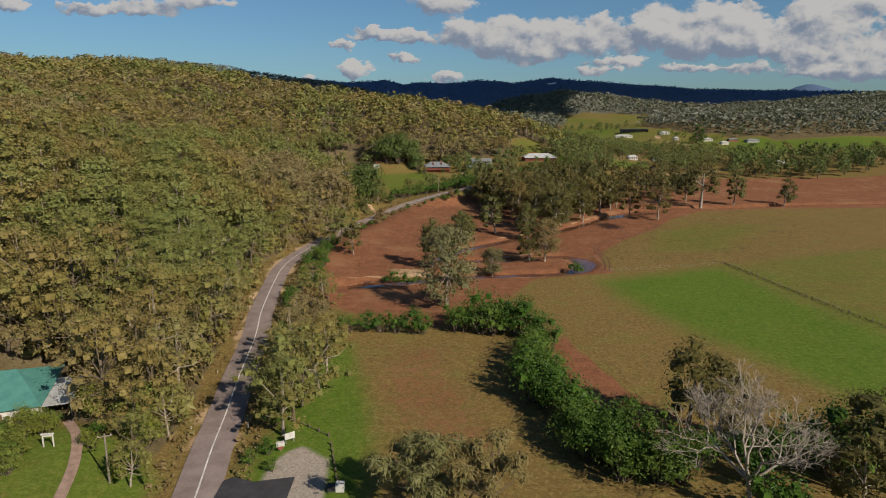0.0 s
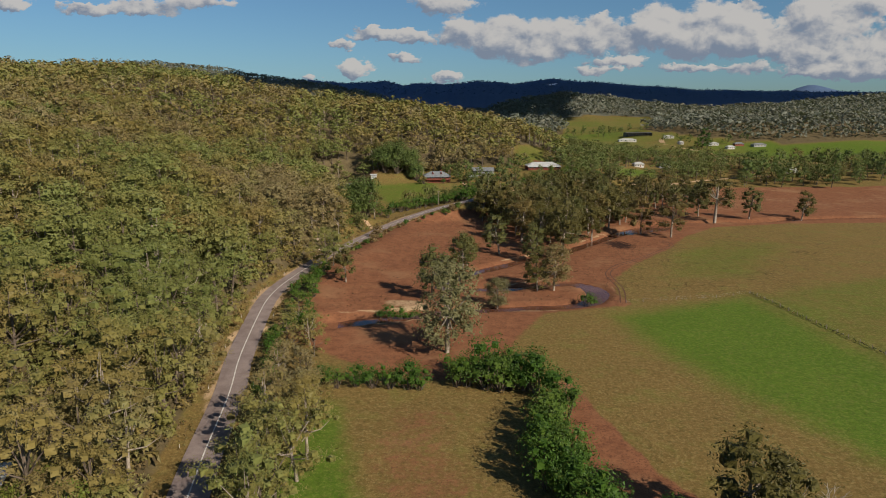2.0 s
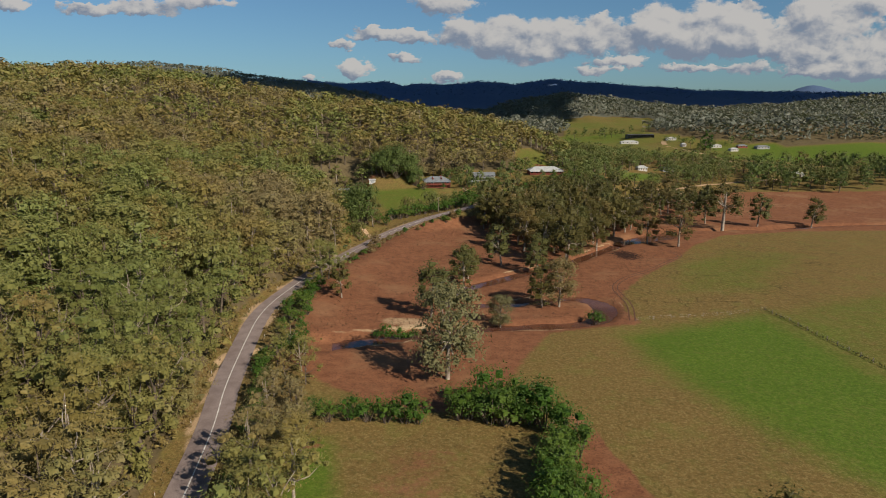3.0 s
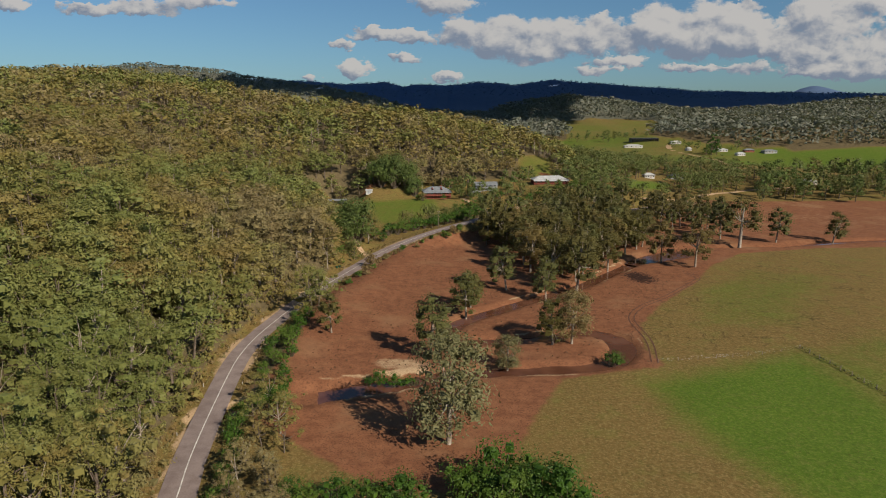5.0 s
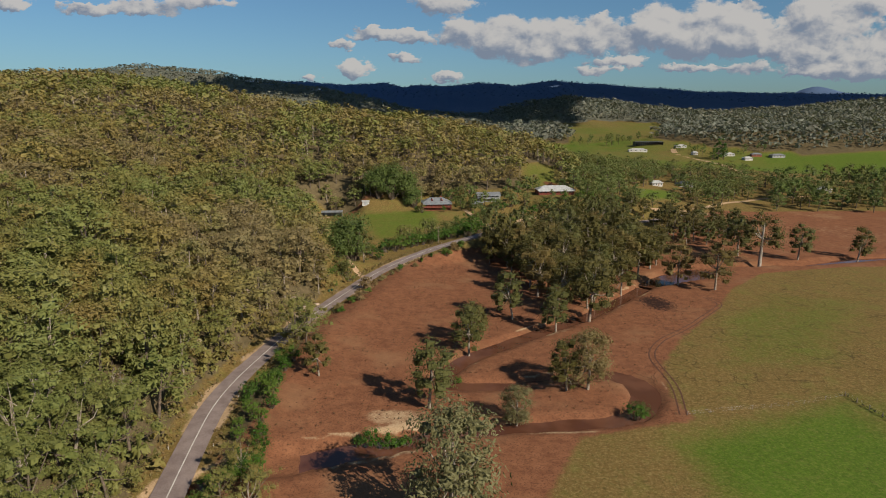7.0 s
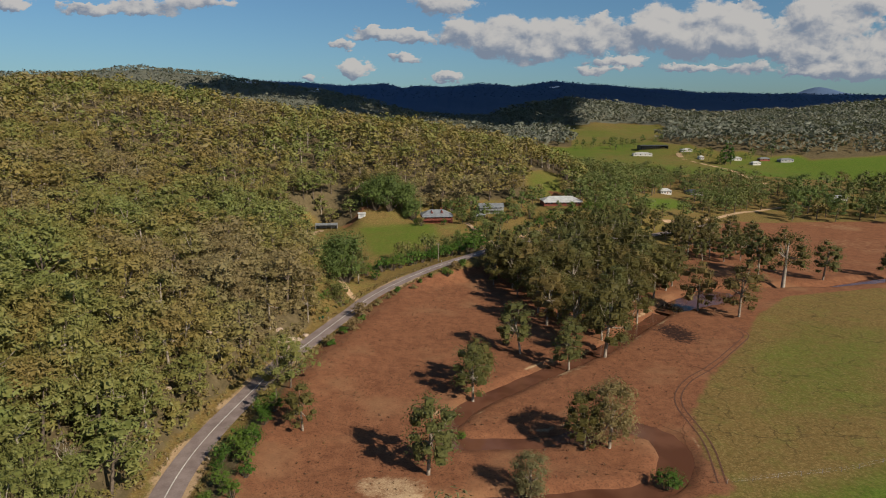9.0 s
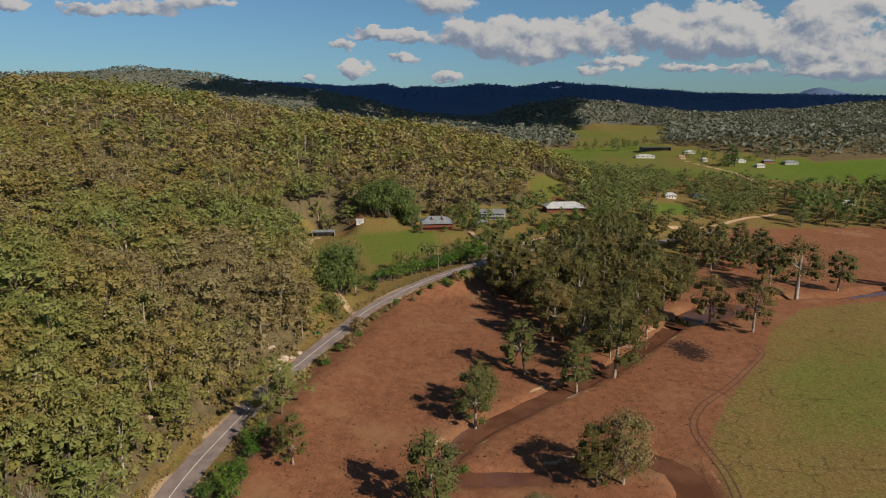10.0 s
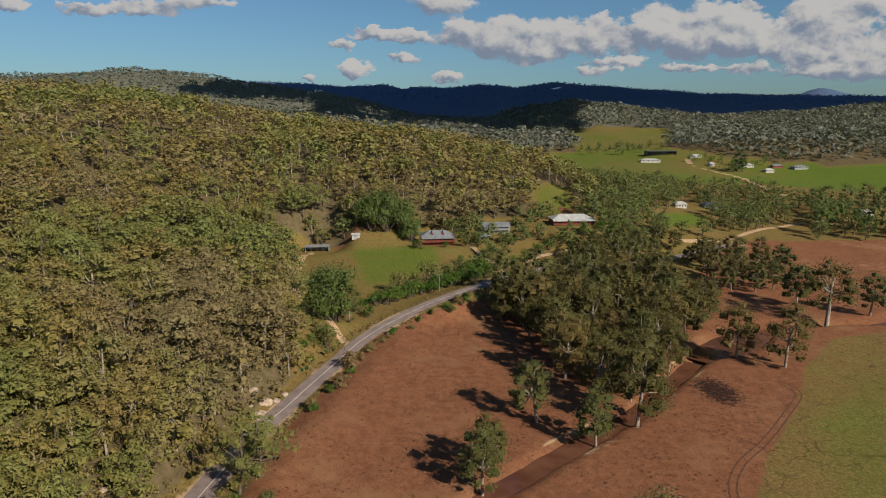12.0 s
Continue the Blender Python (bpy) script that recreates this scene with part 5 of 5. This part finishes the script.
bm.to_mesh(me)
bm.free()
me.materials.append(TAR)
tagged(new("pavement", me), "freshly sealed black driveway entrance with pale kerb", "pavement", kind="structure")

RUT = plain("churned_soil", (0.115, 0.054, 0.031), (0.075, 0.035, 0.021), 1.0, 0.95, 0, 3.0, 0.05)
for off in (-0.9, 0.9):
    for line in ([(61, 228, 0), (65, 246, 0), (66, 268, 0), (73, 282, 0), (86, 295, 0), (103, 314, 0), (112, 326, 0), (110, 336, 0)],):
        ribbon("wheel_rut", spline(line, 1.5), 0.20, 0.04, RUT, "dark wheel rut pressed into the soil", shift=off, on_land=True, cat="track")

# ---------------------------------------------------------------- fences and small things
def post_fence(points, gap, height, label, group, wires=3, mat=WEATHERED, thick=0.09, rail=False):
    f = thing("fence", Matrix.Identity(4), label, "fence", group)
    p = spline([(a, b, 0) for a, b in points], gap)
    z = land(p[:, 0], p[:, 1])
    me = None
    for (x, y, _), g in zip(p, z):
        if me is None:
            bm = boxed(-thick, thick, -thick, thick, -0.5, height, 0.02)
            me = bpy.data.meshes.new("post")
            bm.to_mesh(me)
            bm.free()
            me.materials.append(mat)
        o = new("post", me)
        o.matrix_world = pose(x, y, g, 0, 0, (x * 31 + y * 17) % 30)
        o.parent = f
    for w in range(wires):
        h = height * (0.35 + 0.6 * w / max(1, wires - 1))
        v, q = tube([(x, y, g + h) for (x, y, _), g in zip(p, z)], [0.07 if rail else 0.006] * len(p), 4)
        o = new("rail" if rail else "wire", mesh_of("rail", v, q, [mat if rail else STEEL]))
        o.parent = f
    return f


post_fence([(109, 239), (113, 200), (118, 161), (124, 120), (132, 80)], 4.0, 1.3, "weathered post and wire fence between green paddocks", "paddock fences")
post_fence([(109, 239), (95, 234), (80, 231), (62, 228)], 5.0, 1.1, "weathered post and wire fence along the creek flat", "paddock fences", 2, thick=0.06)
# strip of dark grass added for the fence's shadow line
line = spline([(109, 239, 0), (113, 200, 0), (118, 161, 0), (124, 120, 0), (132, 80, 0)], 0.7)
woods("rank_grass", 91, line[:, :2] + np.random.default_rng(4).normal(size=(len(line), 2)) * 0.25, 0.45 + 0.35 * np.random.default_rng(5).random(len(line)), LEAF_FENCE_SHADOW, 18, 0.24, 0.38, "dark rank grass along the paddock fence, standing for its shadow", trunks=False, shapes=4, puffs=4, low=0.2)
post_fence([(-28, 108), (-24, 105), (-20, 102)], 2.0, 0.8, "low dark timber rail fence beside the parking area", "rail fences", 1, BARK_DARK, 0.12, True)
post_fence([(-19, 99), (-17.5, 93), (-16, 87)], 2.0, 0.8, "low dark timber rail fence beside the parking area", "rail fences", 1, BARK_DARK, 0.12, True)

# guide posts along the road
bm = boxed(-0.06, 0.06, -0.03, 0.03, -0.3, 1.0, 0.01)
gp = thing("guide_post", pose(0, 0, 0), "white plastic roadside guide post with reflector", "guide post", "guide posts")
part("post", bm, WALL_WHITE, gp)
part("reflector", boxed(-0.045, 0.045, -0.045, -0.031, 0.78, 0.92), WALL_BRICK, gp, "small red reflector")
p = ROAD_LINE
acc, first = 0.0, True
for k in range(1, len(p) - 1):
    acc += np.linalg.norm(p[k, :2] - p[k - 1, :2])
    if acc < 26 or p[k, 1] > 440:
        continue
    acc = 0.0
    t = p[k + 1, :2] - p[k - 1, :2]
    t = t / np.linalg.norm(t)
    for s in (-1, 1):
        x, y = p[k, 0] - t[1] * s * 4.9, p[k, 1] + t[0] * s * 4.9
        m = pose(x, y, float(land(x, y)[0]), 0, 0, math.degrees(math.atan2(t[1], t[0])) - 90)
        if first:
            gp.matrix_world, first = m, False
        else:
            copy_thing(gp, m)

# power poles
def power_pole(x, y, h, label):
    z = float(land(x, y)[0])
    o = thing("power_pole", pose(x, y, z, 0, 0, 25), label, "pole", "power poles")
    v, f = tube([(0, 0, -0.6), (0, 0, h * 0.5), (0, 0, h)], [0.17, 0.15, 0.11], 8)
    part("pole", mesh_of("pole", v, f, [WEATHERED]), None, o)
    part("crossarm", boxed(-1.0, 1.0, -0.06, 0.06, h - 0.5, h - 0.36), WEATHERED, o)
    for k in (-0.85, 0, 0.85):
        part("insulator", boxed(k - 0.05, k + 0.05, -0.05, 0.05, h - 0.36, h - 0.18, 0.02), WALL_WHITE, o, "white ceramic insulator")


power_pole(-50, 86, 8.0, "grey timber power pole on the front lawn")
power_pole(-3, 417, 9.5, "grey timber power pole beside the road")
power_pole(-57, 392, 9.0, "grey timber power pole by the driveway")

# white garden arch
arch = thing("garden_arch", pose(-63.5, 93.5, float(land(-63.5, 93.5)[0]), 0, 0, 10), "white timber garden arch at the path", "arch")
for s in (-0.75, 0.75):
    part("post", boxed(s - 0.09, s + 0.09, -0.09, 0.09, -0.4, 2.1, 0.01), WALL_WHITE, arch)
part("top_beam", boxed(-1.0, 1.0, -0.14, 0.14, 2.1, 2.32, 0.02), WALL_WHITE, arch)
part("lattice", boxed(-0.66, 0.66, -0.03, 0.03, 1.75, 1.98), WALL_WHITE, arch)
ribbon("path", spline([(-54, 80, 0), (-57, 89, 0), (-61, 97, 0), (-66, 103, 0)], 1.0), 0.8, 0.08, PAVER, "pinkish-brown paved garden path", on_land=True, cat="path")

# letterbox and box by the parking area
lb = thing("letterbox", pose(-27.2, 97.0, float(land(-27.2, 97)[0]), 0, 0, 20), "white roadside letterbox stand with red front", "letterbox")
part("stand", boxed(-0.1, 0.1, -0.1, 0.1, -0.3, 0.9), WEATHERED, lb)
part("box", boxed(-0.7, 0.7, -0.4, 0.4, 0.9, 1.6, 0.05), WALL_WHITE, lb)
part("flap", boxed(-0.4, 0.4, -0.44, -0.41, 0.5, 1.0), WALL_BRICK, lb, "red metal flap")
lb = thing("sign_board", pose(-26.2, 99.6, float(land(-26.2, 99.6)[0]), 0, 0, 35), "plain white roadside sign board on posts", "sign")
part("board", boxed(-0.9, 0.9, -0.03, 0.03, 0.7, 1.9, 0.01), WALL_WHITE, lb)
for s in (-0.7, 0.7):
    part("post", boxed(s - 0.05, s + 0.05, 0.04, 0.12, -0.3, 1.9), STEEL, lb)
tank = thing("water_tank", pose(-15.5, 86, float(land(-15.5, 86)[0]), 0, 0, 0), "white square bin on a dark crate", "bin")
part("bin", boxed(-0.6, 0.7, -0.6, 0.6, -0.1, 1.3, 0.06), WALL_WHITE, tank)
part("crate", boxed(-1.9, -0.7, -0.6, 0.6, -0.1, 0.9, 0.04), TAR, tank)

# green bins by the driveway
for k, (x, y) in enumerate(((-49.5, 341.5), (-48.6, 343.2))):
    o = thing("wheelie_bin", pose(x, y, float(land(x, y)[0]), 0, 0, 30 + 20 * k), "dark green plastic wheelie bin on the verge", "bin", "wheelie bins")
    part("body", boxed(-0.29, 0.29, -0.36, 0.36, 0.08, 1.0, 0.05), BIN, o)
    part("lid", boxed(-0.31, 0.31, -0.39, 0.38, 1.0, 1.08, 0.03), BIN, o)
    for q in (-0.3, 0.24):
        v, f = tube([(q, 0.33, 0.1), (q + 0.06, 0.33, 0.1)], [0.1, 0.1], 8)
        part("wheel", mesh_of("wheel", v, f, [TAR]), None, o)

# grass tufts and clods: one mesh for each kind of cover
def tufts(name, seed, poly, spacing, lo, hi, leaves, label, count=7, wide=0.9):
    pts, rng = scatter(seed, poly, spacing)
    keep = np.ones(len(pts), bool)
    for line in (CREEK_LINE, CREEK_LINE2):
        d, w = near_line(pts[:, 0], pts[:, 1], line, 20)
        keep &= d > w + 1.2
    d, _ = near_line(pts[:, 0], pts[:, 1], ROAD_LINE, 30)
    keep &= (d > 4.3) & (wavy(pts[:, 0], pts[:, 1], 8, seed) > -0.35)
    pts = pts[keep]
    woods(name, seed, pts, lo + (hi - lo) * rng.random(len(pts)) ** 2, leaves, count, 0.42, wide, label, trunks=False, shapes=4, puffs=3, low=0.1)


tufts("soil_tufts", 61, [(-44, 205), (60, 228), (66, 262), (108, 318), (126, 346), (60, 330), (25, 400), (-8, 394), (-40, 335), (-46, 262)], 1.7, 0.15, 0.5, LEAF_CLOD, "dead brown grass tufts and clods on bare soil")
tufts("paddock_tufts", 66, [(30, 215), (60, 226), (66, 262), (108, 318), (128, 345), (180, 350), (150, 290), (118, 240), (118, 160), (100, 110), (60, 112), (40, 150), (32, 190)], 2.0, 0.10, 0.28, LEAF_TUFT, "olive and tan grass tufts on the open paddocks", 6, 0.8)
for seed, sgn in ((64, 1), (65, -1)):
    t = np.gradient(ROAD_LINE[:, :2], axis=0)
    t /= np.linalg.norm(t, axis=1)[:, None]
    side = np.stack([-t[:, 1], t[:, 0]], 1) * sgn
    strip = np.vstack([ROAD_LINE[8:-14, :2] + side[8:-14] * 4.2, (ROAD_LINE[8:-14, :2] + side[8:-14] * 7.5)[::-1]])
    tufts("verge_grass", seed, strip[::1], 0.9, 0.3, 1.1, LEAF_REED, "tan dry grass along the road verge", 9, 0.6)

# trees about the far farms
for x, y, k, h in ((382, 966, "pine0", 31), (392, 972, "pine1", 20), (372, 960, "pine1", 17)):
    plant(k, x, y, h / 24, "tall dark pine beside the valley lane", group="farm pines")
for k in range(15):
    x = 196 + 15.0 * k - (40 if k > 8 else 0)
    plant("vale%d" % (k % 4), x, 1196 + 10 * math.sin(2.3 * k) - 0.18 * max(0, x - 230), (9 + 5 * math.sin(5.1 * k) ** 2) / 20, "full green gum in the row across the far pasture", group="pasture trees")
rng = np.random.default_rng(99)
farm = np.array([(x + 14 * rng.normal(), y + 10 + 10 * rng.normal()) for x, y in ((227, 675), (322, 643), (385, 975), (388, 1000), (360, 1020), (440, 1010), (290, 1130), (235, 1150), (470, 1020), (385, 1040)) for _ in range(5)])
woods("farm_trees", 98, farm, 6 + 9 * rng.random(len(farm)), LEAF_DARK, 90, 0.06, 0.36, "dark shade trees round the far farmhouses", low=0.2)

# ---------------------------------------------------------------- garden and roadside plants
for x, y, h, k in ((-57, 113, 10, 3), (-57, 103, 10, 1), (-52, 100, 11, 4), (-49, 93, 9, 2), (-53, 110, 13, 5), (-47, 86, 8, 0), (-48, 102, 10, 3)):
    plant("hill%d" % k, x, y, h / 17, "olive-green gum tree in the front garden", group="front garden trees")
rng = np.random.default_rng(77)
for x, y, h, k in ((-52, 386, 22, "dense0"), (-45, 384, 24, "dense1"), (-40, 388, 17, "gum2"),
                   (-45, 513, 23, "dense0"), (-36, 512, 25, "dense1"), (-26, 513, 22, "dense0"), (-20, 507, 15, "dense1"), (-52, 522, 22, "gum1"), (-33, 524, 24, "gum2")):
    plant(k, x, y, h / 20, "tall dark dense tree beside the clearing", group="dark garden trees")
for x, y, h in ((12, 440, 12), (14.5, 443, 11), (17, 442, 12.5), (19.5, 446, 11), (16, 438, 8)):
    plant("cypress0", x, y, h / 12, "narrow dark green cypress beside the road", group="cypresses")
for k in range(14):
    s = k / 13
    x, y = -27 + 50 * s, 396 + 36 * s + 5 + 2 * rng.random()
    plant("broad%d" % rng.integers(3), x - 4 + 2 * rng.random(), y + 5 + 2 * rng.random(), 0.9 + 0.4 * rng.random(), "leafy green garden shrub in a row above the road", "shrub", "garden shrubs")
for x, y, s in ((48.6, 227.5, 0.8), (-41, 206, 0.5), (-43, 196, 0.6), (-38, 195, 0.4), (-13, 213, 0.6), (-17, 214, 0.65), (-9, 214, 0.5), (-20, 213.5, 0.45), (4, 250, 0.35), (8, 467, 0.6), (36, 470, 0.8), (44, 476, 0.9), (52, 490, 0.8),
                (60, 496, 0.9), (68, 508, 0.9), (84, 512, 1.0), (96, 520, 1.0), (104, 524, 1.1), (40, 500, 0.7), (0, 492, 0.5), (12, 512, 0.6), (-18, 494, 0.45), (-54, 372, 0.5), (-47, 366, 0.3)):
    plant("broad%d" % rng.integers(3), x, y, s, "rounded leafy green garden shrub", "shrub", "garden shrubs")
for k in range(26):
    s = k / 25
    q = ROAD_LINE[int(len(ROAD_LINE) * (0.60 + 0.20 * s))]
    plant("scrub%d" % rng.integers(2), q[0] + 6.0 + 4 * rng.random(), q[1] - 3 - 5 * rng.random(), 0.7 + 1.2 * rng.random() ** 2, "low scrubby bush on the road verge", "shrub", "verge bushes")
for x, y, s in ((36, 97, 1.0), (37, 89, 1.1), (41, 93, 0.9), (34, 105, 0.8), (80, 93, 1.4), (88, 92, 1.4), (68, 89, 1.3), (60, 86, 1.3), (30, 98, 0.8), (50, 90, 1.1), (57, 93, 1.2), (64, 96, 1.2), (72, 94, 1.3), (45, 78, 1.1), (-31, 93, 0.35), (-29, 96, 0.4), (-27, 91, 0.3), (-66, 88, 0.45), (-71, 92, 0.55), (-74, 97, 0.5), (-72, 86, 0.6), (-78, 94, 0.5), (-67, 101, 0.4), (-60, 104, 0.5), (-80, 86, 0.7), (-58, 98, 0.4), (-83, 98, 0.5), (-76, 88, 0.6), (-52, 352, 0.6), (-50, 360, 0.45), (-55, 362, 0.7), (-58, 368, 0.8), (-48, 349, 0.35), (-56, 350, 0.6), (-61, 357, 0.8), (-60, 374, 0.7), (-33, 396, 0.7), (-38, 402, 0.8), (-44, 398, 0.8)):
    plant("broad%d" % rng.integers(3), x, y, s, "leafy green shrub on mown grass", "shrub", "front garden shrubs")


for x, y, h in ((-112, 205, 12), (-104, 290, 13), (-76, 216, 10), (-142, 330, 13), (-95, 250, 11), (-165, 420, 13), (-90, 330, 10), (-130, 260, 12), (-68, 180, 9), (-120, 380, 12)):
    plant("dead1", x, y, h / 16, "bare grey dead gum standing in the forest", "dead tree", "dead forest trees")


def rock(x, y, s, seed):
    bm = bmesh.new()
    bmesh.ops.create_icosphere(bm, subdivisions=2, radius=1.0)
    for v in bm.verts:
        n = noise.fractal(v.co * 1.3 + Vector((seed, 0, 0)), 0.8, 2.0, 3)
        v.co = v.co * (1 + 0.35 * n)
        v.co.z *= 0.6
    me = bpy.data.meshes.new("boulder")
    bm.to_mesh(me)
    bm.free()
    me.materials.append(STONE)
    o = new("boulder", me)
    o.matrix_world = pose(x, y, float(land(x, y)[0]) + 0.1 * s, 0, 0, seed * 50) @ Matrix.Diagonal((s, s, s, 1))
    tagged(o, "pale weathered boulder on the hillside", "rock", "hillside boulders")


STONE = plain("pale_sandstone", (0.46, 0.36, 0.27), (0.27, 0.20, 0.15), 0.6, 0.9, 0, 4.0, 0.1)
for k, (x, y, r) in enumerate(OUTCROPS):
    for n in range(4):
        rock(x + 1.3 * r * rng.normal(), y + 1.1 * r * rng.normal(), r * (1.0 if n == 0 else 0.35 + 0.35 * rng.random()), 4 * k + n)

rng = np.random.default_rng(61)
for x, y, k in ((-69.5, 96, 0.62), (-66.5, 97.5, 0.55), (-68.5, 91.5, 0.6), (-65.8, 89.5, 0.5), (-64.2, 84.5, 0.55), (-71.5, 99, 0.6), (-61.5, 106.5, 1.05), (-60, 104, 0.9), (-54, 103, 1.0), (-50, 97, 0.8), (-68, 99, 0.6), (-57, 94, 0.45), (-49, 88, 0.6)):
    plant("lime%d" % rng.integers(2), x, y, k, "yellow-green garden tree beside the teal-roofed house", group="yellow-green garden trees")
for x, y, k in ((-21, 422, 1.1), (-14, 428, 0.95), (-9, 435, 1.2), (1, 442, 0.85), (8, 449, 1.0), (17, 460, 0.8), (26, 477, 0.95),
                (36, 500, 0.8), (45, 507, 1.0), (56, 511, 1.05), (64, 505, 0.8), (74, 505, 0.9), (-44, 360, 1.0), (-48, 368, 0.7), (-14, 490, 0.55), (18, 500, 0.7)):
    plant("green%d" % rng.integers(2), x, y, 1.25 * k, "rounded mid-green tree between the houses and the road", group="green garden trees")
